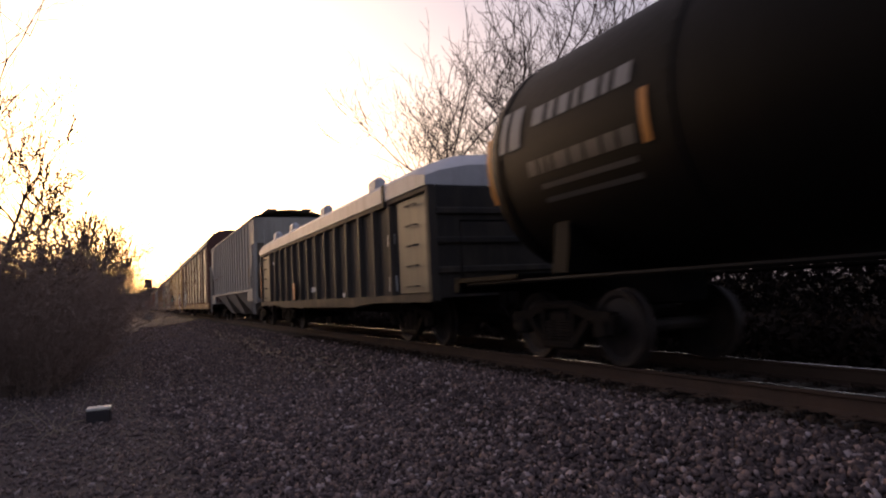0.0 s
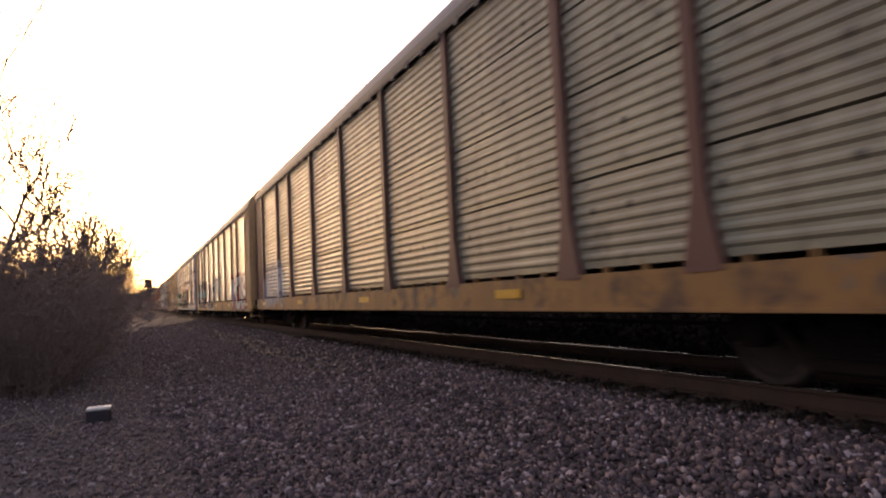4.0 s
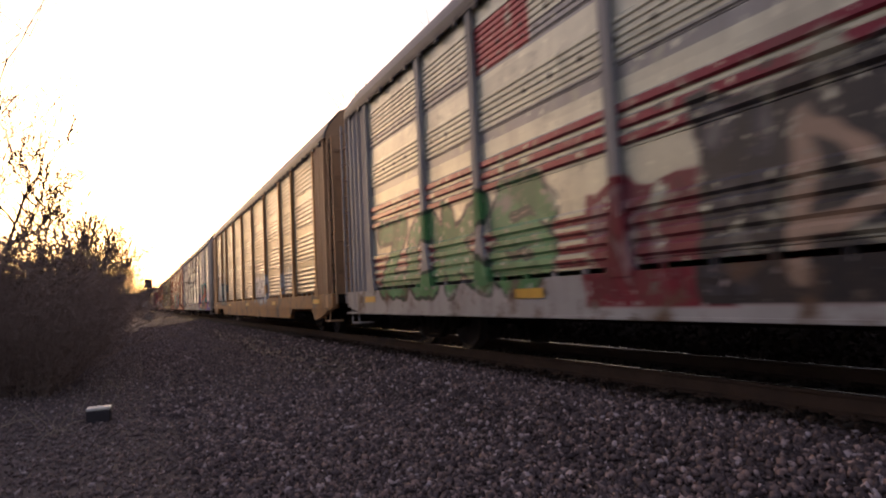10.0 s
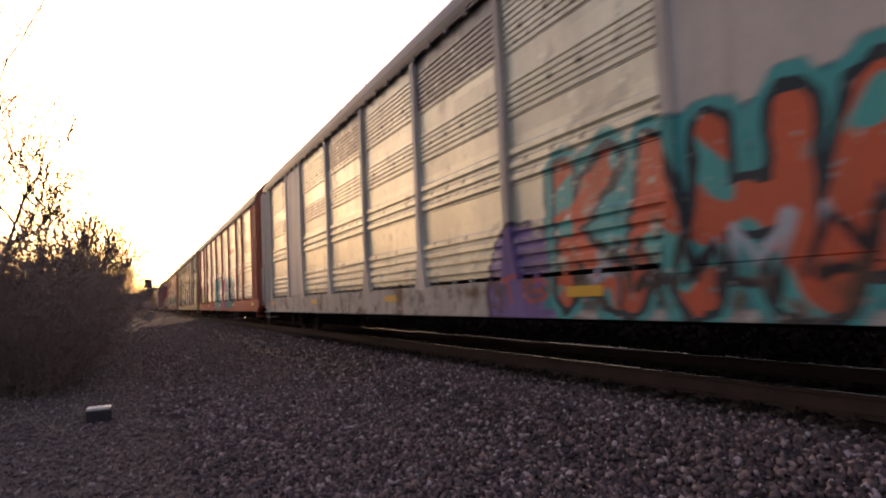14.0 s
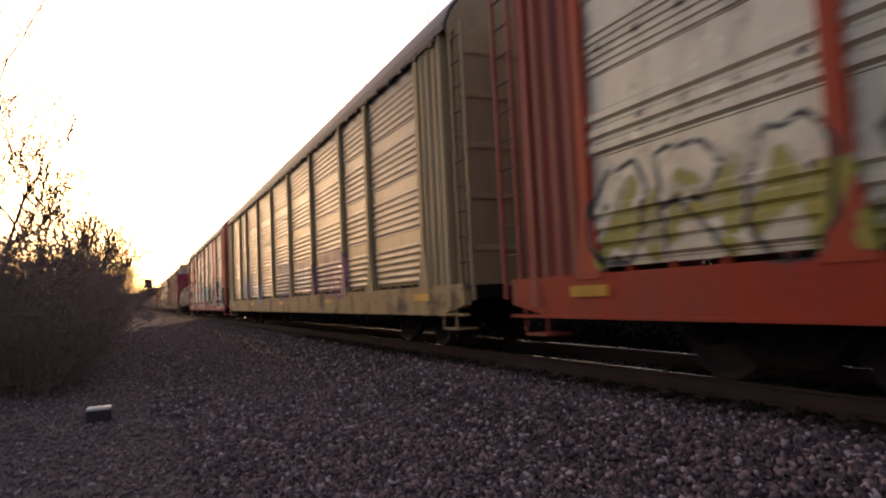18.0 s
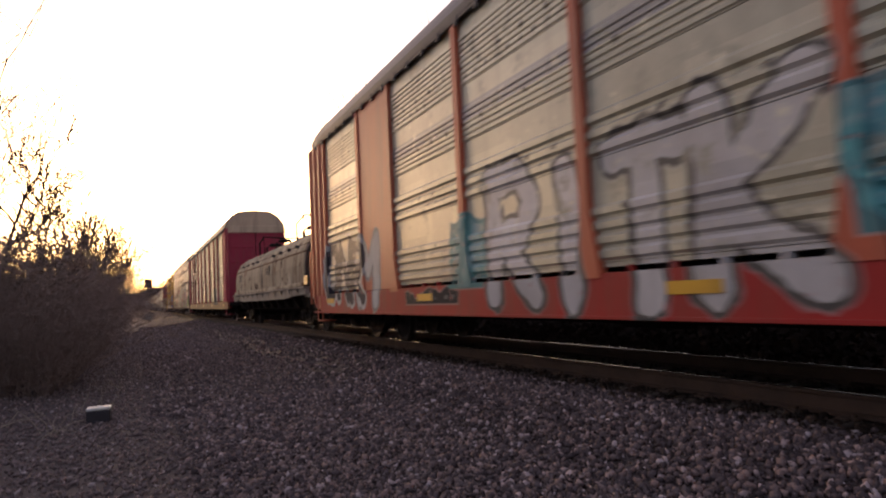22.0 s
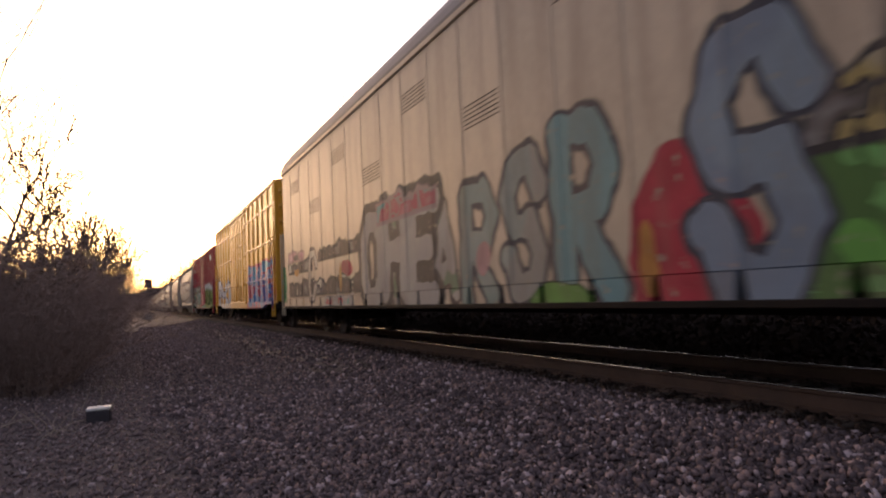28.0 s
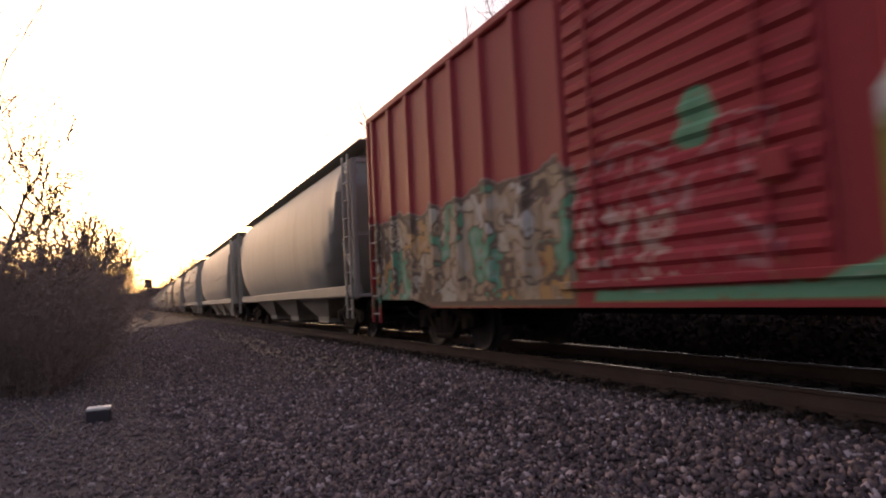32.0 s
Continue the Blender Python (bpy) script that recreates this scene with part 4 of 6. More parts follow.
def roof_ring(y, grow=0.0):
    g = grow
    return [(-HW - g, y, 5.08), (-HW - g, y, 5.2), (-1.5, y, 5.42), (-1.22, y, 5.78), (-.8, y, 6.0), (0, y, 6.06), (.8, y, 6.0), (1.22, y, 5.78), (1.5, y, 5.42), (HW + g, y, 5.2), (HW + g, y, 5.08)]


def autorack(label, s0, s1, panel, post, sill, end, style="flat", deep=False, smooth_bays=(), smooth_ends=False, top_end=None, marks=()):
    c, h = car("auto_rack_car", label, s0, s1)
    vest = h - 12.2
    k = (2 * h - 2 * vest) / sum(BAYS)
    zb = 1.16
    prof = ridged(zb, 5.08, style)
    edges = [-h + vest]
    for b in BAYS:
        edges.append(edges[-1] + b * k)
    for s in (-1, 1):
        for i in range(len(BAYS)):
            y0, y1 = edges[i] + .01, edges[i + 1] - .01
            if i in smooth_bays:
                part("smooth_panel", Shape().box(*sorted((s * (HW - .1), s * (HW - .02))), y0, y1, zb - .06, 5.09, .015), post, c)
                continue
            rings = [[(s * (HW - .07 + d), y, z) for z, d in prof] + [(s * (HW - .2), y, 5.08), (s * (HW - .2), y, zb)] for y in (y0, y1)]
            part("side_panel", Shape().loft(rings), panel, c)
        for i, e in enumerate(edges):
            w, f = .15, .14
            x0, x1 = (s * (HW - .09), s * (HW + .01)) if s < 0 else (s * (HW - .09), s * (HW + .01))
            outline = [(e - w / 2 - f, 1.05), (e + w / 2 + f, 1.05), (e + w / 2, 1.75), (e + w / 2, 5.1), (e - w / 2, 5.1), (e - w / 2, 1.75)]
            part("post", Shape().prism(outline, 0, x0, x1), post, c)
        zl = .42 if deep else (.70 if style == "slit" else .62)
        out = [(-h + .3, 1.1), (-h + .3, .78)]
        if deep:
            out += [(-h + 1.5, .50), (-h + 2.2, .42), (-h + 2.5, .72), (-h + 5.0, .72), (-h + 5.4, .42), (h - 5.4, .42), (h - 5.0, .72), (h - 2.5, .72), (h - 2.2, .42), (h - 1.5, .50), (h - .3, .78)]
        else:
            out += [(-h + 1.2, zl), (h - 1.2, zl), (h - .3, .78)]
        out += [(h - .3, 1.1)]
        x0, x1 = (s * (HW - .12), s * (HW + .0))
        beam = Shape().prism(out, 0, x0, x1).box(min(s * (HW - .1), s * (HW + .03)), max(s * (HW - .1), s * (HW + .03)), -h + .3, h - .3, zl if not deep else .72, (zl if not deep else .72) + .035)
        for i in range(44):            # lugs that carry the screens over the gap
            y = -h + 1.3 + i * (2 * h - 2.6) / 43
            beam.box(*sorted((s * (HW - .12), s * (HW - .05))), y - .022, y + .022, 1.09, zb + .01)
        part("side_sill", beam, sill, c)
        rail = Shape().box(min(s * HW, s * (HW + .03)), max(s * HW, s * (HW + .03)), -h + vest * .5, h - vest * .5, 5.02, 5.10, .01)
        for i in range(40):
            y = -h + 1 + i * (2 * h - 2) / 39
            rail.box(min(s * (HW - .01), s * (HW + .045)), max(s * (HW - .01), s * (HW + .045)), y - .04, y + .04, 4.96, 5.08)
        part("roof_rail", rail, ROOF, c)
        for e in (-1, 1):
            y0, y1 = sorted((e * (h if smooth_ends else h - .90), e * (h - vest + .06)))
            x0, x1 = sorted((s * (HW - .16), s * (HW - .06)))
            if smooth_ends:
                x0, x1 = sorted((s * (HW - .10), s * (HW - .01)))
            vp = Shape().box(x0, x1, y0, y1, 1.0, 5.1, .02)
            ep = part("end_panel", vp, end, c)
            for q in (.18, .5, .82):       # upright folds
                yr, xo = y0 + (y1 - y0) * q, (x0 if s < 0 else x1)
                part("panel_fold", Shape().prism([(xo, yr - .13), (xo + s * .055, yr - .05), (xo + s * .055, yr + .05), (xo, yr + .13)], 2, 1.06, 5.02), end, ep)
            yc = e * (h - .82)
            part("corner_post", Shape().box(min(s * (HW - .16), s * HW), max(s * (HW - .16), s * HW), yc - .07, yc + .07, .85, 5.15, .02)
                 .box(min(s * (HW - .3), s * (HW + .01)), max(s * (HW - .3), s * (HW + .01)), yc - .12, yc + .12, .72, 1.1, .03), end, c)
            ladder(c, s * (HW + .03 if smooth_ends else HW - .05), e * (h - .26), .85, 2.3 if smooth_ends else 5.05, .40, "y", end, 4 if smooth_ends else 11)
            part("step", Shape().box(min(s * (HW - .35), s * HW), max(s * (HW - .35), s * HW), yc - .25, yc + .25, .40, .43)
                 .box(min(s * (HW - .02), s * HW), max(s * (HW - .02), s * HW), yc - .25, yc - .22, .40, .85).box(min(s * (HW - .02), s * HW), max(s * (HW - .02), s * HW), yc + .22, yc + .25, .40, .85), end, c)
    part("deck", Shape().box(-HW + .14, HW - .14, -h + .3, h - .3, .86, 1.08, .02).box(-.35, .35, -h + .4, h - .4, .60, .9, .02), STEEL, c)
    part("roof", Shape().loft([roof_ring(-h + .50), roof_ring(-h + .56, .02), roof_ring(-h + 1.2, .04)] + [roof_ring(-h + 1.2 + i * (2 * h - 2.4) / 24, .04) for i in range(1, 24)] + [roof_ring(h - 1.2, .04), roof_ring(h - .56, .02), roof_ring(h - .50)], closed=False)
         .prism([(p[0], p[2] + .02) for p in roof_ring(0)], 1, -h + .56, -h + .60).prism([(p[0], p[2] + .02) for p in roof_ring(0)], 1, h - .60, h - .56), ROOF, c)
    for e in (-1, 1):
        y = e * (h - .50)
        for s in (-1, 1):
            x0, x1 = sorted((s * .015, s * 1.46))
            d = part("end_door", Shape().box(x0, x1, y - .05, y + .05, 1.05, 5.15, .02), end, c)
            for q in (1.6, 2.4, 3.2, 4.0, 4.7):
                part("door_rib", Shape().box(x0 + .05, x1 - .05, y - .075, y + .075, q, q + .09, .01), end, d)
        top = [(p[0] * .985, p[2] - .03) for p in roof_ring(0)]
        cap = Shape().prism(top, 1, y - .04, y + .04)
        if top_end:
            cap.box(-1.5, 1.5, y - .085, y + .085, 4.82, 5.2, .02)
        part("end_cap", cap, top_end or end, c)
        coupler(c, e * (h - .4), e)
        truck(c, e * (h - 3.8))
    for y0, y1, z0, z1, m in marks:
        plate(c, "marking", y0, y1, z0, z1, m)
    for i in range(5):
        y = -h + 1.9 + i * (2 * h - 3.8) / 4
        plate(c, "reflector", y - .32, y + .32, .86, .98, YELLOW, -HW - .014, "yellow reflector strip")
    part("brake_rod", Shape().tube([(-.9, -h + 5, .55), (-.9, h - 5, .55)], .025, 6), STEEL, c)
    part("brake_cylinder", Shape().tube([(-.6, 1.0, .62), (-.6, 2.1, .62)], .17, 10), STEEL, c)
    return c


def gondola(s0, s1):
    body = surf("black_gondola_paint", (0.048, 0.044, 0.040), 0.6, 0.0, 0.45, 0.5, 12, 0.1, (0.14, 0.11, 0.08), 0.45, spec=.12)
    worn = surf("scuffed_olive_paint", (0.21, 0.19, 0.14), 0.5, 0.0, 0.5, 0.9, 12, 0.1, (0.07, 0.055, 0.04), 0.5, spec=.3)
    lidm = surf("white_lid", (0.55, 0.54, 0.54), 0.5, 0.0, 0.25, 0.8, 10, 0.1, grime=0.35)
    orange = surf("orange_mark", (0.5, 0.16, 0.04), 0.5, grime=0.4)
    c, h = car("covered_gondola", "black ribbed steel gondola with a pale arched lid", s0, s1)
    for s in (-1, 1):
        x0, x1 = sorted((s * (HW - .10), s * (HW - .16)))
        part("side_wall", Shape().box(x0, x1, -h, h, .95, 2.78), body, c)
        x0, x1 = sorted((s * (HW - .2), s * HW))
        part("top_rail", Shape().box(x0, x1, -h, h, 2.70, 2.84, .02), body, c)
        part("bottom_rail", Shape().prism([(-h, .98), (-h, .84), (-h + 3, .84), (-h + 4.2, .76), (h - 4.2, .76), (h - 3, .84), (h, .84), (h, .98)], 0, x0, x1), body, c)
        ys = [-h + 1.85 + i * (2 * h - 3.7) / 13 for i in range(14)]
        for y in ys:
            x0, x1 = sorted((s * (HW - .12), s * HW))
            part("rib", Shape().prism([(x0 if s < 0 else x1, y - .05), (x0 if s < 0 else x1, y + .05), (x1 if s < 0 else x0, y + .11), (x1 if s < 0 else x0, y - .11)], 2, .95, 2.72), body, c)
        for e in (-1, 1):
            part("corner_post", Shape().box(min(s * HW, s * (HW - .16)), max(s * HW, s * (HW - .16)), e * h - .08, e * h + .08, .84, 2.8, .02), body, c)
            bay = part("end_bay", Shape().box(*sorted((s * (HW - .10), s * (HW - .06))), *sorted((e * (h - .1), e * (h - 1.5))), 1.0, 2.7, .01), worn, c, "scuffed pale olive end bay")
            for q in range(5):
                z = 1.12 + q * .36
                part("grab_iron", Shape().tube([(s * (HW - .06), e * (h - .55), z), (s * (HW + .02), e * (h - .55), z), (s * (HW + .02), e * (h - .95), z), (s * (HW - .06), e * (h - .95), z)], .014, 5), body, bay)
    part("floor", Shape().box(-HW + .12, HW - .12, -h, h, .9, 1.02).box(-.3, .3, -h, h, .58, .92), STEEL, c)
    for e in (-1, 1):
        d = Shape().box(-HW + .1, HW - .1, e * h - .05, e * h + .05, .9, 2.78)
        ew = part("end_wall", d, body, c)
        for z in (1.3, 1.8, 2.3):
            part("end_rib", Shape().box(-HW + .12, HW - .12, e * h - .10, e * h + .10, z, z + .12, .02), body, ew)
        coupler(c, e * (h + .05), e)
        truck(c, e * (h - 2.3))
    def ring(y, q=1.0):
        return [(-HW - .03, y, 2.80), (-HW - .03, y, 2.80 + .28 * q), (-1.35, y, 2.80 + .46 * q), (-.8, y, 2.80 + .66 * q), (0, y, 2.80 + .74 * q), (.8, y, 2.80 + .66 * q), (1.35, y, 2.80 + .46 * q), (HW + .03, y, 2.80 + .28 * q), (HW + .03, y, 2.80)]
    lid = part("lid", Shape().loft([ring(-h - .05, .55), ring(-h + .5, .95), ring(-h + .9), ring(h - .9), ring(h - .5, .95), ring(h + .05, .55)]), lidm, c, "pale arched fibreglass lid")
    for y in (-h + 3.4, -h + 7.6, h - 4.6, h - 1.8):
        for s in (-1, 1):
            part("lifting_bracket", Shape().box(s * 1.25 - .12, s * 1.25 + .12, y - .3, y + .3, 3.1, 3.52, .08), lidm, lid)
    for y in (-h + 2.0,):
        part("strap", Shape().box(-HW - .05, -HW, y - .06, y + .06, 2.7, 3.12), body, lid)
    for y0, y1, z0, z1, m in ((-h + 1.75, -h + 2.15, 1.95, 2.15, WHITE), (-h + 1.72, -h + 2.15, 1.05, 1.35, WHITE),
                              (-h + 5.2, -h + 5.4, 1.0, 1.1, WHITE), (-h + 7.9, -h + 8.5, 1.18, 1.32, WHITE), (h - 6, h - 5.75, 1.0, 1.5, orange), (h - 2.6, h - 2.1, 2.3, 2.4, WHITE), (h - .10, h + .03, 1.15, 2.3, orange)):
        plate(c, "marking", y0, y1, z0, z1, m, -HW + .08 if m is WHITE else -HW - .012)
    return c


def bay_hopper(s0, s1):
    paint = surf("grey_hopper_paint", (0.43, 0.40, 0.35), 0.6, 0.0, 0.25, 0.4, 9, 0.06, (0.16, 0.13, 0.10), 0.4, spec=.2)
    orange = surf("orange_strip", (0.7, 0.33, 0.03), 0.5, grime=0.3)
    c, h = car("covered_hopper", "pale grey ribbed covered hopper with sloped ends", s0, s1)
    top, zs = 4.44, 1.5
    for s in (-1, 1):
        x0, x1 = sorted((s * (HW - .04), s * (HW - .10)))
        wall = [(-h + 1.55, zs), (h - 1.55, zs), (h - 1.55, 2.1), (h - .35, 3.4), (h - .35, top), (-h + .35, top), (-h + .35, 3.4), (-h + 1.55, 2.1)]
        part("side_wall", Shape().prism(wall, 0, x0, x1), paint, c)
        for i in range(17):
            y = -6.9 + i * .8625
            zz = zs if abs(y) < h - 1.55 else 2.1 + (abs(y) - h + 1.55) * 1.08
            x0, x1 = sorted((s * (HW - .05), s * (HW + .02)))
            part("rib", Shape().box(x0, x1, y - .035, y + .035, zz, top, .012), paint, c)
        x0, x1 = sorted((s * (HW - .14), s * (HW + .0)))
        part("top_rail", Shape().box(x0, x1, -h + .3, h - .3, top, top + .12, .03), paint, c)
        part("side_sill", Shape().box(x0, x1, -h + .1, h - .1, zs - .06, zs + .08, .02), paint, c)
        for e in (-1, 1):
            xs = sorted((s * (HW - .12), s * HW))
            part("end_sill_plate", Shape().box(*xs, *sorted((e * (h - 2.2), e * (h - .1))), 1.02, 1.46, .02), paint, c)
            part("end_post", Shape().box(*xs, *sorted((e * (h - .15), e * (h - .02))), .95, 3.5, .02).bar((s * (HW - .07), e * (h - .5), 3.35), (s * (HW - .07), e * (h - .05), 3.35), .08, .08), paint, c)
            ladder(c, s * (HW + .02), e * (h - .35), .5, 3.4, .42, "y", paint, 7)
            part("slope_brace", Shape().bar((s * 1.2, e * (h - .2), 1.4), (s * 1.2, e * (h - 1.2), 2.6), .07, .09), paint, c)
    part("roof", Shape().loft([[(-HW + .02, y, top + .1), (-.9, y, top + .34), (0, y, top + .42), (.9, y, top + .34), (HW - .02, y, top + .1)] for y in (-h + .3, h - .3)], closed=False), paint, c)
    for i in range(4):
        y = -h + 2.6 + i * (2 * h - 5.2) / 3
        part("hatch", Shape().box(-.5, .5, y - .9, y + .9, top + .36, top + .56, .05), paint, c)
    for x in (-.95, .55):
        part("running_board", Shape().box(x, x + .4, -h + .4, h - .4, top + .42, top + .46), paint, c)
    for e in (-1, 1):
        slope = [(e * (h - .5), 3.45), (e * (h - .5), top + .1), (e * (h - 3.0), top + .1), (e * (h - 4.3), 1.45), (e * (h - 2.9), 1.45)]
        part("end_slope", Shape().prism(slope, 0, -HW + .10, HW - .10), paint, c)
        part("end_platform", Shape().box(-HW + .1, HW - .1, *sorted((e * (h - .05), e * (h - 2.3))), 1.0, 1.12, .02), paint, c)
        coupler(c, e * h, e)
        truck(c, e * (h - 2.05))
        part("brake_box", Shape().box(-.3, .25, *sorted((e * (h - .9), e * (h - .5))), 1.15, 1.7, .05), paint, c)
        ladder(c, -.95, e * (h - .12), 1.1, 4.2, .42, "x", paint, 8)
        part("brake_reservoir", Shape().tube([(-1.0, e * (h - 1.5), 1.42), (.2, e * (h - 1.5), 1.42)], .22, 10), paint, c)
        for x in (-.45, .6):
            part("end_brace", Shape().bar((x, e * (h - .3), 1.1), (x, e * (h - .45), 3.6), .09, .09), paint, c)
    part("centre_sill", Shape().box(-.3, .3, -h, h, .62, .95), STEEL, c)
    n = 3
    for i in range(n):
        w = (2 * h - 5.6) / n
        yc = -h + 2.8 + w * (i + .5)
        rings = []
        for q, z in ((.98, zs), (.62, .95), (.26, .42)):
            hy, hx = w / 2 * q, (HW - .06) * (1 - (1 - q) * .62)
            rings.append([(-hx, yc - hy, z), (hx, yc - hy, z), (hx, yc + hy, z), (-hx, yc + hy, z)])
        part("discharge_hopper", Shape().loft(rings), paint, c)
        part("outlet_gate", Shape().box(-.75, .75, yc - w * .13, yc + w * .13, .32, .44, .02).tube([(-.95, yc, .37), (.95, yc, .37)], .03, 8), STEEL, c)
    for y0, y1, z0, z1, m in ((-h + 1.82, -h + 1.97, 1.62, 2.6, orange), (-h + 5.6, -h + 5.72, 1.6, 1.95, orange), (h - 1.5, h - 1.42, 2.2, 3.2, orange)):
        plate(c, "marking", y0, y1, z0, z1, m, -HW + .028)
    return c


def tank_car(s0, s1, dark=True, label="black tank car with white lettering and orange bands"):
    if dark:
        paint = surf("black_tank_paint", (0.005, 0.0049, 0.0049), 0.6, 0.0, 0.4, 0.5, 12, 0.05, (0.009, 0.0075, 0.0065), 0.4, spec=0.07)
    else:
        paint = surf("pale_tank_paint", (0.5, 0.5, 0.46), 0.45, 0.0, 0.3, 0.5, 12, 0.05, grime=0.4)
    orange = surf("orange_band", (0.65, 0.24, 0.02), 0.5, grime=0.35)
    c, h = car("tank_car", label, s0, s1)
    R, zc = 1.57, 2.70
    rings = []
    L = h - .9
    for y, q in [(-L, .30), (-L + .08, .62), (-L + .25, .86), (-L + .5, .97), (-L + .75, 1), (-L * .3, 1), (L * .3, 1), (L - .75, 1), (L - .5, .97), (L - .25, .86), (L - .08, .62), (L, .30)]:
        rings.append([(R * q * math.cos(a), y, zc + R * q * math.sin(a)) for a in [k * math.pi / 20 for k in range(40)]])
    part("tank", Shape().loft(rings), paint, c, "", None, True)
    for y in (-L + .8, -L * .5, L * .5, L - .8):
        part("band", Shape().loft([[((R + g) * math.cos(a), yy, zc + (R + g) * math.sin(a)) for a in [k * math.pi / 20 for k in range(40)]] for yy, g in ((y - .06, .003), (y - .05, .014), (y + .05, .014), (y + .06, .003))], caps=False), paint, c)
    part("dome", Shape().tube([(0, 0, zc + R - .1), (0, 0, zc + R + .35)], .4, 16), paint, c)
    part("platform", Shape().box(-1.0, 1.0, -1.2, 1.2, zc + R + .02, zc + R + .06).tube([(-1, -1.2, zc + R), (-1, -1.2, zc + R + .9), (-1, 1.2, zc + R + .9), (-1, 1.2, zc + R)], .02, 6).tube([(1, -1.2, zc + R), (1, -1.2, zc + R + .9), (1, 1.2, zc + R + .9), (1, 1.2, zc + R)], .02, 6), paint, c)
    for s in (-1, 1):
        ladder(c, s * (R + .05), 0, 1.3, zc + R, .45, "y", paint, 9)
        part("side_rail", Shape().tube([(s * 1.45, -h + .4, 1.08), (s * 1.45, h - .4, 1.08)], .03, 6), paint, c)
    for e in (-1, 1):
        part("stub_sill", Shape().box(-.3, .3, *sorted((e * (h - 3.4), e * h)), .72, 1.15, .03), paint, c)
        part("saddle", Shape().prism([(-1.35, 1.15), (1.35, 1.15), (1.25, 1.9), (.7, 1.32), (-.7, 1.32), (-1.25, 1.9)], 1, *sorted((e * (h - 2.8), e * (h - 2.5)))), paint, c)
        part("end_deck", Shape().box(-1.5, 1.5, *sorted((e * (h - 1.9), e * (h - .1))), 1.12, 1.18).box(-1.5, 1.5, *sorted((e * (h - .2), e * h)), .95, 1.2, .02), paint, c)
        part("end_railing", Shape().tube([(-1.4, e * (h - .12), 1.15), (-1.4, e * (h - .12), 2.1), (1.4, e * (h - .12), 2.1), (1.4, e * (h - .12), 1.15)], .02, 6), paint, c)
        coupler(c, e * h, e)
        truck(c, e * (h - 2.1))
    if dark:
        # curved plates on the shell, by angle from the horizontal
        def shell(y0, y1, a0, a1, m, name="marking"):
            sh = Shape()
            n = 6
            rr = R + .012
            sh.loft([[(-rr * math.cos(a), y, zc + rr * math.sin(a)) for a in [a0 + (a1 - a0) * k / n for k in range(n + 1)]] for y in (y0, y1)], closed=False)
            part(name, sh, m, c)
        grey = surf("grey_lettering", (0.2, 0.2, 0.195), 0.5, grime=0.3)
        dim = surf("dim_lettering", (0.05, 0.05, 0.048), 0.5, grime=0.4)
        shell(L - .62, L - .5, -.36, .22, orange, "band_mark")
        shell(L - 3.66, L - 3.55, -.24, .10, orange, "band_mark")
        shell(L - 1.02, L - .86, .04, .40, grey)
        shell(L - 1.36, L - 1.10, .04, .40, grey)
        y = L - 1.62
        for w in (.24, .13, .2, .1, .24, .1, .24):
            shell(y - w, y, .17, .32, grey)
            y -= w + .09
        y = L - 1.5
        for w in (.2, .1, .08, .26, .22, .24, .2, .22):
            shell(y - w, y, -.22, -.10, dim)
            y -= w + .06
        for q in (-.34, -.45):
            shell(L - 3.4, L - 1.7, q, q + .04, dim)
    return c


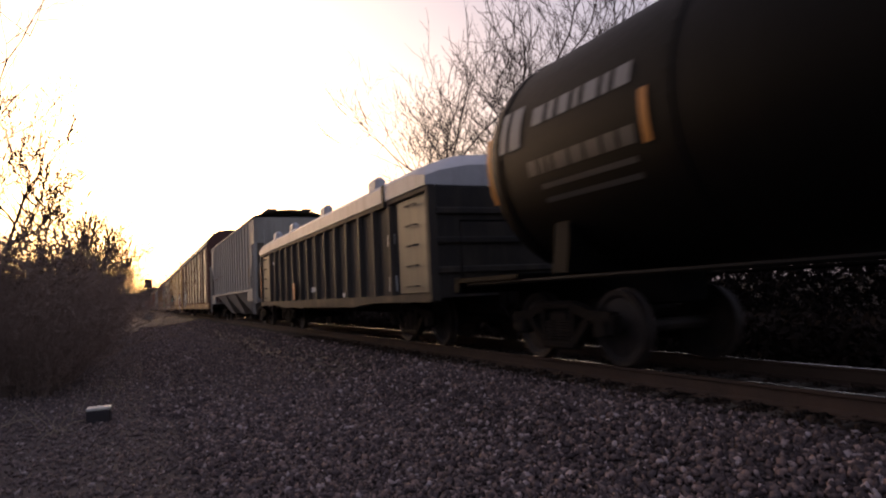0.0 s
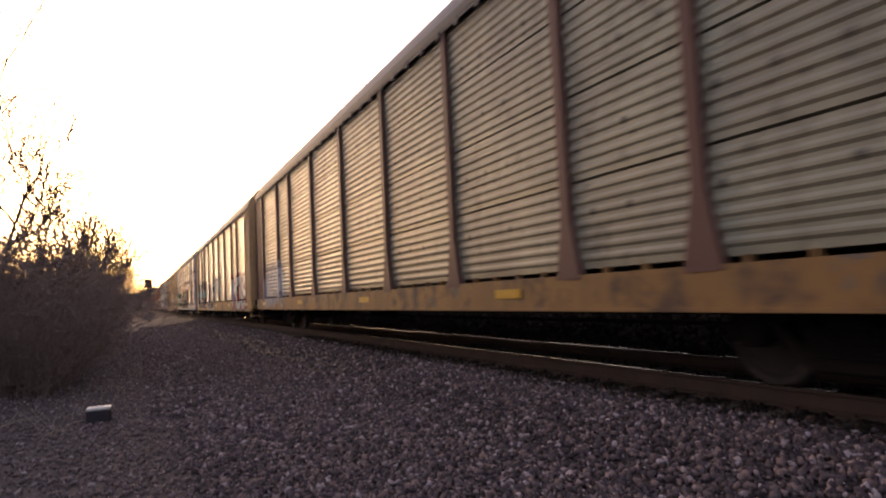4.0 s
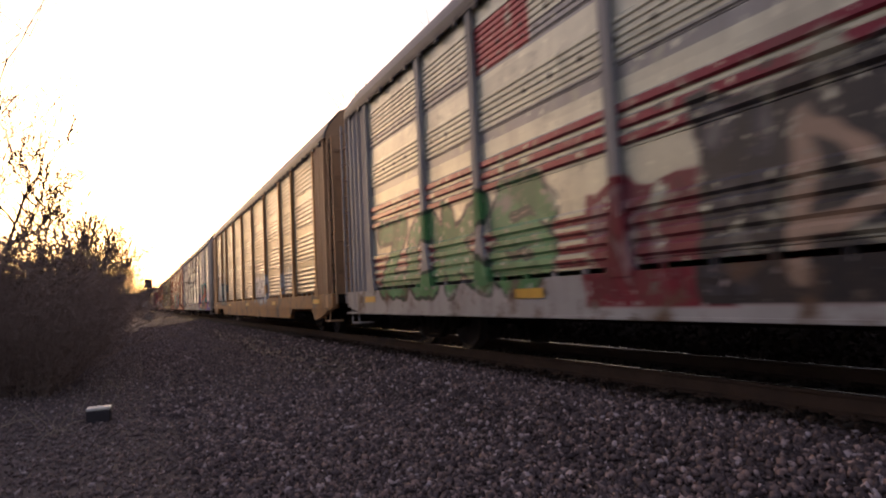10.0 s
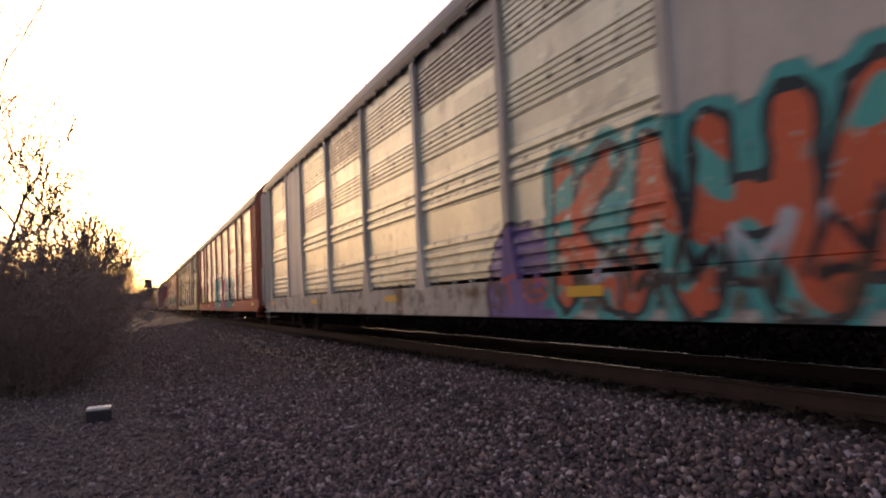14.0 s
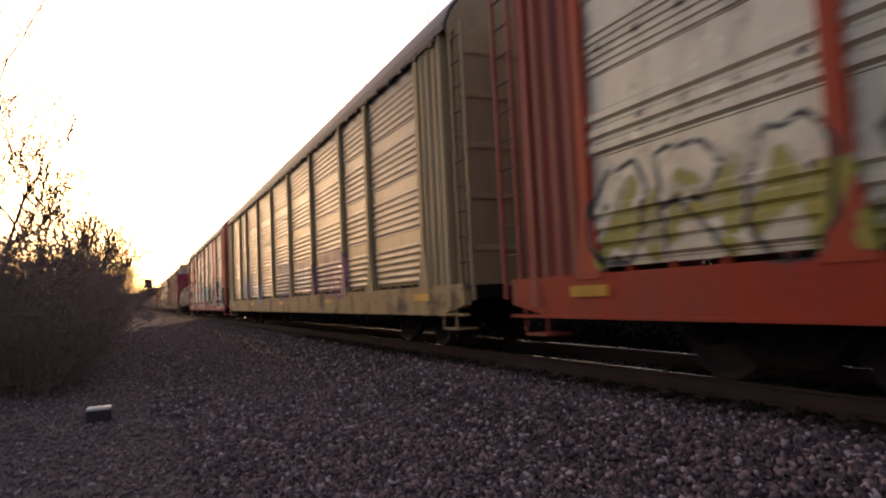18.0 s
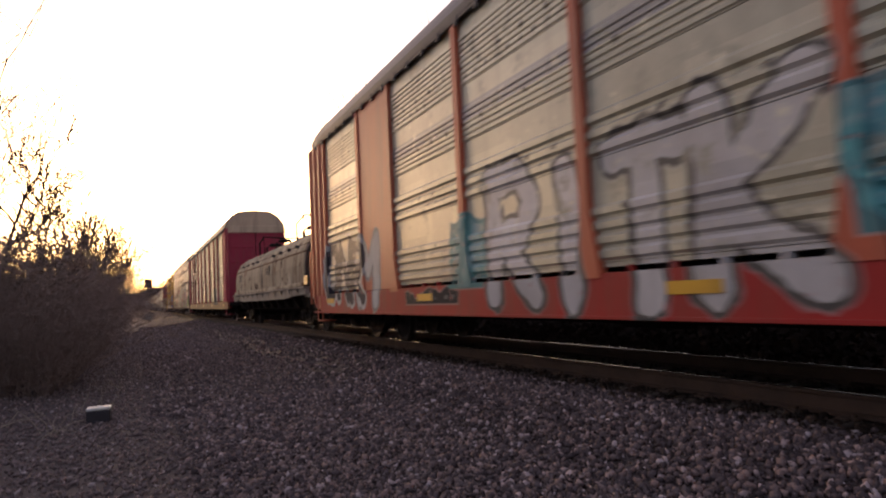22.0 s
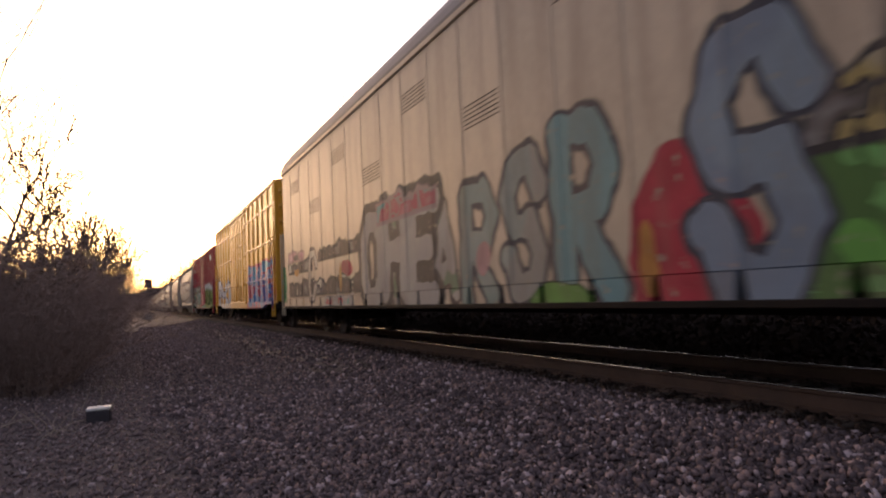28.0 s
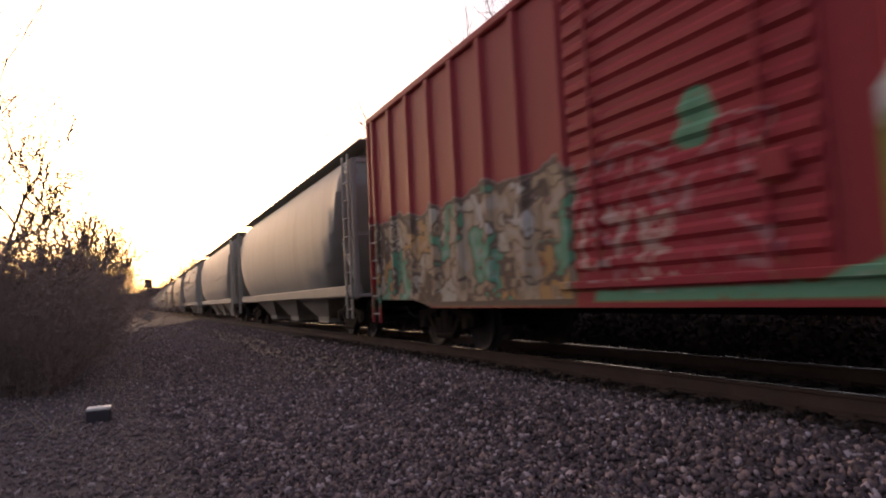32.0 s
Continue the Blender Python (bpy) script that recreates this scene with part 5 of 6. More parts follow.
def coil_car(s0, s1):
    tan = surf("weathered_tan_cover", (0.40, 0.345, 0.25), 0.85, 0.0, 0.55, 0.8, 9, 0.2, (0.075, 0.04, 0.025), 0.8, sheets=(1.1, .8, .16), bands=((2.40, 2.46, -9, 9, (.12, .06, .03), 0, 1), (2.66, 2.69, -9, 9, (.10, .05, .03), 0, 1)), patches=((.9, .56, .68, (.17, .10, .06)), (1.6, .57, .63, (.07, .05, .035)), (.7, .56, .7, (.46, .42, .34))), spec=.12)
    dark_end = surf("rust_brown_cover_end", (0.06, 0.052, 0.045), 0.8, 0.0, 0.5, 1.2, 12, 0.2, (0.03, 0.02, 0.016), 0.6)
    sillm = surf("grey_tan_sill", (0.34, 0.30, 0.24), 0.8, 0.0, 0.3, 0.6, 10, 0.1, (0.13, 0.075, 0.045), 0.6, spec=.15)
    c, h = car("coil_car", "rusty tan steel coil car under arched covers", s0, s1)
    L = h - .75
    for s in (-1, 1):
        part("side_sill", Shape().prism([(-L - .3, 1.36), (-L - .3, 1.15), (-L + 1.6, 1.12), (-L + 2.6, 1.04), (L - 2.6, 1.04), (L - 1.6, 1.12), (L + .3, 1.15), (L + .3, 1.36)], 0, *sorted((s * (HW - .15), s * (HW - .03))))
             .box(*sorted((s * (HW - .15), s * (HW + .02))), -L - .3, L + .3, 1.33, 1.38), sillm, c)
        for i in range(12):
            y = -L + .6 + i * (2 * L - 1.2) / 11
            part("bracket", Shape().prism([(s * (HW - .02), 1.32), (s * (HW - .02), 1.12), (s * (HW + .03), 1.32)], 1, y - .03, y + .03), sillm, c)
    part("trough", Shape().prism([(-1.35, 1.3), (-1.2, .72), (-.3, .55), (.3, .55), (1.2, .72), (1.35, 1.3)], 1, -L - .2, L + .2), STEEL, c)
    for a, b in ((-L, -.02), (.02, L)):
        def ring(y, q=1.0):
            pts = [(-1.5, 1.40), (-1.5, 2.05), (-1.44, 2.5), (-1.25, 2.85), (-.9, 3.10), (-.4, 3.22), (.4, 3.22), (.9, 3.10), (1.25, 2.85), (1.44, 2.5), (1.5, 2.05), (1.5, 1.40)]
            return [(x * (1 - (1 - q) * .12), y, 1.4 + (z - 1.4) * q) for x, z in pts]
        n = 7
        rings = [ring(a, .93), ring(a + .05, .985), ring(a + .15)] + [ring(a + .15 + i * (b - a - .3) / n) for i in range(1, n)] + [ring(b - .15), ring(b - .05, .985), ring(b, .93)]
        cov = part("cover", Shape().loft(rings), tan, c, "dented tan steel coil cover streaked with rust")
        for i in range(n + 1):
            y = a + .15 + i * (b - a - .3) / n
            if i in (0, n):
                part("hoop", Shape().loft([[(x * 1.006, yy, z + .012) for x, _, z in ring(yy)] for yy in (y - .04, y + .04)], closed=False), dark_end if (a > 0) == (i == 0) else tan, cov)
        part("cover_end", Shape().prism([(p[0], p[2]) for p in ring(0, .94)], 1, *((a - .03, a + .004) if a < 0 else (b - .004, b + .03))), dark_end, cov, "rust-brown end of the coil cover")
        part("base_rim", Shape().box(-1.58, -1.48, a, b, 1.38, 1.50, .02).box(1.48, 1.58, a, b, 1.38, 1.50, .02), tan, cov)
        m = (a + b) / 2
        for y in (m - 1.1, m + 1.1):
            part("lifting_eye", Shape().tube([(-.35, y, 3.15), (-.4, y, 3.5), (-.2, y, 3.68), (.2, y, 3.68), (.4, y, 3.5), (.35, y, 3.15)], .045, 8).box(-.25, .25, y - .22, y + .22, 3.58, 3.70, .05), STEEL, cov)
        part("guide_frame", Shape().tube([(-1.0, m - 1.8, 2.95), (-1.05, m - 1.85, 3.75), (-.3, m - 1.6, 3.72), (.6, m - 1.6, 3.72)], .035, 6).tube([(-1.05, m - 1.85, 3.7), (-1.0, m - .6, 3.6)], .03, 6).tube([(-1.0, m - .6, 3.6), (-1.0, m - .6, 3.05)], .03, 6), STEEL, cov)
        for y in (m - 2.4, m - 1.2, m + .2, m + 1.5):
            part("lug", Shape().box(-1.48, -1.36, y - .06, y + .06, 2.60, 2.70, .02), dark_end, cov)
    for y in (-1.3, L - 1.6):
        vent = part("vent", Shape().box(-1.515, -1.49, y - .45, y + .45, 1.95, 2.32, .006), tan, c)
        for k in range(5):
            part("louvre", Shape().prism([(-1.512, 1.99 + k * .065), (-1.535, 2.0 + k * .065), (-1.512, 2.035 + k * .065)], 1, y - .4, y + .4), dark_end, vent)
    for i in range(9):                 # stakes under the sill
        y = -L + 1.6 + i * (2 * L - 3.2) / 8
        part("stake", Shape().prism([(-HW + .05, 1.1), (-HW + .25, .74), (-HW + .4, .74), (-HW + .4, 1.1)], 1, y - .07, y + .07), STEEL, c)
    plate(c, "reflector", -L - .62, -L - .2, 1.42, 1.68, YELLOW, -HW + .02, "yellow reflector plate")
    for e in (-1, 1):
        part("end_platform", Shape().box(-1.5, 1.5, *sorted((e * (L - .1), e * h)), 1.05, 1.18, .02).box(-.4, .4, *sorted((e * (L - 2), e * h)), .68, 1.1, .02), sillm, c)
        part("hand_brake", Shape().box(-.5, -.2, *sorted((e * (h - .2), e * (h - .1))), 1.18, 1.75, .03), STEEL, c)
        part("end_bulkhead", Shape().box(-1.3, 1.3, *sorted((e * (L + .06), e * (L + .16))), 1.18, 1.6, .03), sillm, c)
        coupler(c, e * h, e)
        truck(c, e * (h - 2.15))
        for s in (-1, 1):
            part("step", Shape().tube([(s * 1.5, e * (h - .1), 1.1), (s * 1.5, e * (h - .1), .4), (s * 1.5, e * (h - .6), .4), (s * 1.5, e * (h - .6), 1.1)], .02, 6), STEEL, c)
    return c


def smooth_rack(s0, s1, paint, label):
    """Tall smooth-sided car with a row of notches along its foot."""
    c, h = car("enclosed_auto_car", label, s0, s1)
    n = 22
    ys = [-h + .5 + i * (2 * h - 1.0) / n for i in range(n + 1)]
    for s in (-1, 1):
        for i in range(n):
            x0, x1 = sorted((s * (HW - .08), s * (HW - .02)))
            part("side_panel", Shape().box(x0, x1, ys[i] + .003, ys[i + 1] - .003, 1.04, 5.12, .006), paint, c)
        for i in range(1, n):
            part("seam_strip", Shape().box(*sorted((s * (HW - .03), s * (HW - .014))), ys[i] - .03, ys[i] + .03, 1.04, 5.12, .004), paint, c)
        for i in range(0, n, 2):
            zz = (4.25, 3.35)[i // 2 % 2]
            for k in range(6):
                part("vent_slot", Shape().box(*sorted((s * (HW - .03), s * (HW - .016))), ys[i] + .08, ys[i + 1] - .08, zz + k * .065, zz + k * .065 + .014), STEEL, c)
        for i in range(28):
            y = -h + .7 + i * (2 * h - 1.4) / 27
            part("foot_bracket", Shape().prism([(y - .40, .80), (y + .40, .80), (y + .44, 1.035), (y - .44, 1.035)], 0, *sorted((s * (HW - .1), s * (HW - .01)))), paint, c)
        part("side_sill", Shape().box(*sorted((s * (HW - .30), s * (HW - .2))), -h + .3, h - .3, .74, 1.06, .02).box(*sorted((s * (HW - .3), s * (HW - .0))), -h + .3, h - .3, .73, .80, .01), STEEL, c)
        for e in (-1, 1):
            part("corner", Shape().box(*sorted((s * (HW - .2), s * (HW - .05))), *sorted((e * (h - .52), e * (h - .3))), .8, 5.1, .06), paint, c)
            ladder(c, s * (HW - .02), e * (h - .18), .5, 3.2, .36, "y", paint, 6)
        part("roof_rail", Shape().box(*sorted((s * (HW - .06), s * (HW + .02))), -h + .4, h - .4, 5.08, 5.2, .02), paint, c)
    part("deck", Shape().box(-HW + .2, HW - .2, -h + .3, h - .3, .86, 1.04).box(-.35, .35, -h + .4, h - .4, .60, .9), STEEL, c)
    part("roof", Shape().loft([[(x, y, z + .06) for x, _, z in roof_ring(y)] for y in [-h + .35 + i * (2 * h - .7) / 12 for i in range(13)]], closed=False).prism([(p[0], p[2] + .05) for p in roof_ring(0)], 1, -h + .34, -h + .40).prism([(p[0], p[2] + .05) for p in roof_ring(0)], 1, h - .40, h - .34), ROOF, c)
    for e in (-1, 1):
        for s in (-1, 1):
            d = Shape().box(*sorted((s * .02, s * 1.42)), *sorted((e * (h - .30), e * (h - .38))), 1.0, 5.1, .03)
            part("end_door", d, paint, c)
        coupler(c, e * (h + .05), e)
        truck(c, e * (h - 3.35))
    return c


def boxcar(s0, s1, paint, zt, label, posts, door, girts=(), marks=()):
    """Steel boxcar: posts at those places along its side, double or single doors, rows of girts."""
    c, h = car("boxcar", label, s0, s1)
    for s in (-1, 1):
        part("side_wall", Shape().box(*sorted((s * (HW - .12), s * (HW - .08))), -h, h, .95, zt - .05), paint, c)
        part("side_sill", Shape().prism([(-h, 1.0), (-h, .92), (-h + 2.2, .88), (-h + 3.0, .74), (h - 3.0, .74), (h - 2.2, .88), (h, .92), (h, 1.0)], 0, *sorted((s * (HW - .14), s * (HW - .03)))), paint, c)
        part("top_rail", Shape().box(*sorted((s * (HW - .14), s * (HW - .01))), -h, h, zt - .14, zt, .025), paint, c)
        for y in posts:
            if door[0] - .05 < y < door[-1] + .05:
                continue
            part("post", Shape().prism([(HW - .1, y - .12), (HW - .02, y - .05), (HW - .02, y + .05), (HW - .1, y + .12)] if s > 0 else [(-HW + .1, y - .12), (-HW + .1, y + .12), (-HW + .02, y + .05), (-HW + .02, y - .05)], 2, .95, zt - .1), paint, c)
        for z in girts:
            for a, b in ((-h + .1, door[0]), (door[-1], h - .1)):
                part("girt", Shape().box(*sorted((s * (HW - .1), s * (HW - .03))), a, b, z - .045, z + .045, .015), paint, c)
        for i in range(len(door) - 1):
            a, b = door[i] + .02, door[i + 1] - .02
            d = Shape().box(*sorted((s * (HW - .1), s * (HW - .05))), a, b, 1.02, zt - .25, .015)
            if girts:
                ribs = [("door_girt", Shape().box(*sorted((s * (HW - .06), s * (HW - .015))), a + .03, b - .03, z - .04, z + .04, .012)) for z in [1.2 + k * (zt - 1.6) / 6 for k in range(7)]]
                ribs += [("door_stile", Shape().box(*sorted((s * (HW - .06), s * (HW - .01))), y - .04, y + .04, 1.05, zt - .3, .012)) for y in (a + (b - a) * .33, a + (b - a) * .66)]
            else:
                ribs = [("door_rib", Shape().prism([(s * (HW - .055), z - .08), (s * (HW - .015), z - .03), (s * (HW - .015), z + .03), (s * (HW - .055), z + .08)], 1, a + .05, b - .05)) for z in [1.2 + k * (zt - 1.65) / 14 for k in range(15)]]
            dr = part("door", d, paint, c)
            for nm, rb in ribs:
                part(nm, rb, paint, dr)
            for q in (.16, .84):
                y = a + (b - a) * q
                part("lock_rod", Shape().tube([(s * (HW + .005), y, 1.1), (s * (HW + .005), y, zt - .35)], .022, 6), paint, dr)
            part("door_handle", Shape().box(*sorted((s * (HW - .02), s * (HW + .05))), a + .25, a + .55, 1.7, 1.95, .03), paint, dr)
        for z in (.98, zt - .2):
            part("door_track", Shape().box(*sorted((s * (HW - .1), s * (HW + .03))), door[0] - (2.0 if not girts else .2), door[-1] + .2, z - .04, z + .05, .012), paint, c)
        for e in (-1, 1):
            ladder(c, s * (HW + .02), e * (h - .34), .45, zt * .62 if zt > 5 else 2.6, .42, "y", paint, 6)
    part("roof", Shape().loft([[(-HW + .03, y, zt - .02), (-.8, y, zt + .12), (0, y, zt + .17), (.8, y, zt + .12), (HW - .03, y, zt - .02)] for y in [-h + i * 2 * h / 16 for i in range(17)]], closed=False)
         .prism([(-HW + .05, zt - .1), (HW - .05, zt - .1), (0, zt + .16)], 1, -h - .01, -h + .02).prism([(-HW + .05, zt - .1), (HW - .05, zt - .1), (0, zt + .16)], 1, h - .02, h + .01), ROOF, c)
    part("floor", Shape().box(-HW + .15, HW - .15, -h, h, .88, 1.0).box(-.3, .3, -h, h, .6, .9), STEEL, c)
    for e in (-1, 1):
        d = Shape().box(-HW + .1, HW - .1, e * h - .04, e * h + .04, .9, zt - .05)
        ew = part("end_wall", d, paint, c)
        for k in range(8):
            z = 1.15 + k * (zt - 1.6) / 7
            part("end_rib", Shape().prism([(e * (h + .03), z - .14), (e * (h + .11), z), (e * (h + .03), z + .14)], 0, -HW + .2, HW - .2), paint, ew)
        for s in (-1, 1):
            part("corner_post", Shape().box(*sorted((s * (HW - .16), s * (HW - .02))), e * h - .06, e * h + .06, .9, zt - .02, .03), paint, c)
        part("end_sill", Shape().box(-HW + .05, HW - .05, e * h - .08, e * h + .08, .74, .98, .02), STEEL, c)
        part("crossover_step", Shape().box(-.9, .9, *sorted((e * (h + .05), e * (h + .3))), 1.02, 1.05), STEEL, c)
        coupler(c, e * (h + .1), e)
        truck(c, e * (h - 2.3))
    for name, y0, y1, z0, z1, m in marks:
        plate(c, name, y0, y1, z0, z1, m, -HW + .008)
    return c


def grain_hopper(s0, s1, paint, label):
    c, h = car("grain_hopper", label, s0, s1)
    B = [(1.28, 1.05), (1.45, 1.35), (1.56, 1.9), (1.60, 2.6), (1.56, 3.3), (1.44, 3.95), (1.18, 4.40), (.6, 4.58)]
    def ring(y, zlow):
        pts = [(x, max(z, zlow)) for x, z in B]
        return [(-x, y, z) for x, z in pts] + [(x, y, z) for x, z in pts[::-1]]
    Lb = h - 1.0
    rings = [ring(-Lb + .0, 3.55), ring(-Lb + .35, 2.6), ring(-Lb + .9, 1.9), ring(-Lb + 1.6, 1.05)] + [ring(-Lb + 1.6 + i * (2 * Lb - 3.2) / 6, 1.05) for i in range(1, 6)] + [ring(Lb - 1.6, 1.05), ring(Lb - .9, 1.9), ring(Lb - .35, 2.6), ring(Lb, 3.55)]
    part("body", Shape().loft(rings), paint, c, "", None, True)
    for s in (-1, 1):
        part("side_sill", Shape().box(*sorted((s * 1.30, s * 1.52)), -h + .1, h - .1, 1.0, 1.26, .02), paint, c, "pale side sill")
        for e in (-1, 1):
            part("end_post", Shape().box(*sorted((s * 1.38, s * 1.5)), *sorted((e * (h - .14), e * (h - .02))), .95, 4.2, .02), paint, c)
            ladder(c, s * 1.55, e * (h - .35), .5, 4.3, .42, "y", paint, 9)
            part("brace", Shape().bar((s * 1.35, e * (h - .1), 3.9), (s * 1.35, e * (h - 1.3), 4.1), .07, .08), paint, c)
            part("brace", Shape().bar((s * 1.35, e * (h - .2), 1.2), (s * 1.35, e * (Lb - .5), 2.4), .06, .08), paint, c)
        part("running_board", Shape().box(*sorted((s * .75, s * 1.25)), -h + .05, h - .05, 4.64, 4.67).box(*sorted((s * .72, s * .76)), -h + .3, h - .3, 4.5, 4.65), paint, c)
    part("hatch_cover", Shape().box(-.3, .3, -h + 1.4, h - 1.4, 4.56, 4.80, .06), paint, c)
    for e in (-1, 1):
        part("end_slope", Shape().prism([(e * (Lb - .1), 4.3), (e * (Lb - .1), 3.4), (e * (Lb - 2.2), 1.1), (e * (Lb - 2.6), 1.1), (e * (Lb - .9), 4.3)], 0, -1.2, 1.2), paint, c)
        part("end_platform", Shape().box(-1.45, 1.45, *sorted((e * (h - .05), e * (h - 2.6))), .98, 1.06, .02), paint, c)
        part("end_frame", Shape().box(-1.45, 1.45, *sorted((e * (h - .1), e * (h - .02))), 4.1, 4.2).box(-1.45, 1.45, *sorted((e * (h - .1), e * (h - .02))), 2.4, 2.48), paint, c)
        coupler(c, e * h, e)
        truck(c, e * (h - 2.0))
    part("centre_sill", Shape().box(-.3, .3, -h, h, .62, .98), STEEL, c)
    for i in range(3):
        w = (2 * h - 6.4) / 3
        yc = -h + 3.2 + w * (i + .5)
        part("discharge_hopper", Shape().loft([[(-1.3 * a, yc - w / 2 * q, z), (1.3 * a, yc - w / 2 * q, z), (1.3 * a, yc + w / 2 * q, z), (-1.3 * a, yc + w / 2 * q, z)] for q, a, z in ((.98, 1, 1.1), (.3, .7, .42), (.3, .7, .28))]), paint, c)
    return c

# ---------- things beside the track ----------
def signal_mast():
    dark = surf("signal_black", (0.02, 0.02, 0.02), .6, grime=.3)
    alu = surf("signal_aluminium", (0.42, 0.42, 0.40), .5, .5, grime=.3)
    o = tagged(new("railway_signal"), "dark wayside signal on a slim mast beside the track", "signal")
    part("mast", Shape().tube([(0, 0, -.4), (0, 0, 5.0)], .07, 10), dark, o)
    part("backplate", Shape().prism([(-.42, 3.9), (.42, 3.9), (.5, 4.1), (.5, 5.0), (.42, 5.2), (-.42, 5.2), (-.5, 5.0), (-.5, 4.1)], 1, -.03, .03), dark, o)
    for z in (4.2, 4.55, 4.9):
        part("lamp_hood", Shape().tube([(0, -.04, z), (0, -.34, z - .03)], .13, 12), dark, o)
    part("base", Shape().box(-.3, .3, -.3, .3, -.5, -.2, .04), alu, o)
    ladder(o, .16, .05, -.3, 4.4, .3, "x", dark, 12)
    o.matrix_basis = pose(1.62, 106, 0)
    b = tagged(new("instrument_case"), "small pale equipment case on the gravel by the signal", "case")
    part("case", Shape().box(-.4, .4, -.3, .3, -.46, .25, .05), alu, b)
    part("case_lid", Shape().box(-.44, .44, -.34, .34, .25, .30, .02), alu, b)
    b.matrix_basis = pose(1.3, 92, 0)


signal_mast()


def block_box():
    dark = surf("black_plastic", (0.025, 0.02, 0.024), .6, grime=.4)
    lid = surf("white_lid_paint", (0.75, 0.73, 0.68), .5, grime=.25)
    o = tagged(new("marker_box"), "small dark box with a white lid on the gravel", "box")
    z = ground_z(-.45, 9.6)
    part("body", Shape().box(-.135, .135, -.10, .10, z - .02, z + .15, .012), dark, o)
    part("lid", Shape().box(-.14, .135, -.11, .11, z + .15, z + .185, .008).box(-.02, .0, -.112, .112, z + .185, z + .19), lid, o, "white lid")
    o.matrix_basis = pose(-.45, 9.6, 0, 0, 0, -4)


block_box()

# ---------- the cars, from the leading end back ----------
def galv(name, col=(0.50, 0.48, 0.44), metal=.35, rough=.42, grime=.5, sprays=(), bands=()):
    col = (col[0] * 1.02, col[1] * 1.03, col[2] * .85)      # old zinc, a little yellow
    return surf(name, col, rough - .06, metal, .35, .5, 10, .05, (0.16, 0.125, 0.09), grime, True, sprays, bands, each=.14, sheets=(2.95, .49, .22),
                dots=((.58, .85, 1.35, .045, (.07, .06, .05)), (.31, 1.7, 1.62, .028, (.09, .08, .07))), patches=((2.6, .56, .66, tuple(c * .62 for c in col)), (5.5, .60, .68, tuple(min(.85, c * 1.3) for c in col))))


# scraped, dirty and rusty places on the sills
WORN = ((1.4, .52, .64, (.13, .08, .05)), (3.2, .59, .68, (.18, .15, .12)), (.8, .57, .68, (.07, .05, .04)))


def paint_of(name, col, sprays=(), grime=.45, rough=.6, spec=.2, patches=()):
    return surf(name, col, rough, 0.0, .3, .6, 12, .06, (0.12, 0.085, 0.06), grime, True, sprays, spec=spec, patches=patches)


tank_car(-8.2, 9.3)
gondola(10.0, 26.25)
bay_hopper(27.6, 45.2)
WHT, BLK, RED, TEAL, PINK, GRN = (.62, .61, .58), (.03, .03, .032), (.42, .05, .05), (.10, .34, .36), (.55, .16, .24), (.10, .28, .10)

STRIPE = (.22, .016, .035)
g1 = [("word", 8.6, 12.0, 1.0, 2.2, 5, .11, [WHT, (.5, .5, .48)], (.30, .29, .28), (.42, .41, .40))]
autorack("auto rack car with weathered grey screens and brown ends", 46.6, 74.6, galv("old_grey_screen", (.30, .28, .23), .2, .5, .6, g1), paint_of("brown_post", (.17, .09, .07), g1), paint_of("ochre_sill", (.36, .2, .07), g1, .6, patches=WORN), paint_of("brown_end", (.11, .05, .042)), "slit")
g2 = [("blobs", -12.4, -7.6, .70, 1.25, [RED, (.5, .06, .06), RED], .8, RED), ("word", -12.2, -7.3, .72, 2.25, "MOS", .15, WHT, BLK, RED), ("word", -2.1, 1.1, 1.3, 2.75, 4, .12, [(.36, .37, .32), (.22, .26, .21)], None, None),
      ("word", -5.8, -3.4, .8, 2.2, "OO", .04, (.40, .22, .15), None, None), ("word", -3.4, -2.2, 1.2, 2.0, 2, .13, (.46, .45, .42), None, None), ("word", 1.3, 5.1, .70, 2.45, "RICO", .19, BLK, WHT, None),
      ("blobs", 6.0, 12.4, .72, 2.62, [BLK, (.05, .045, .04), BLK], .75, BLK), ("blobs", 6.2, 12.3, 1.5, 2.05, [TEAL, (.09, .31, .33), (.08, .28, .30)], .8, (.06, .2, .21)), ("word", 6.2, 12.2, .9, 2.5, 5, .06, (.40, .39, .36), None, None)]
autorack("auto rack car with pale screens, yellow ends and sprayed letters", 75.34, 103.72, galv("pale_screen", (.56, .535, .47), .35, .42, .45, g2), paint_of("tan_post", (.40, .25, .10), g2), paint_of("yellow_sill", (.45, .26, .07), g2, patches=WORN), paint_of("yellow_end", (.55, .36, .17)), "even")
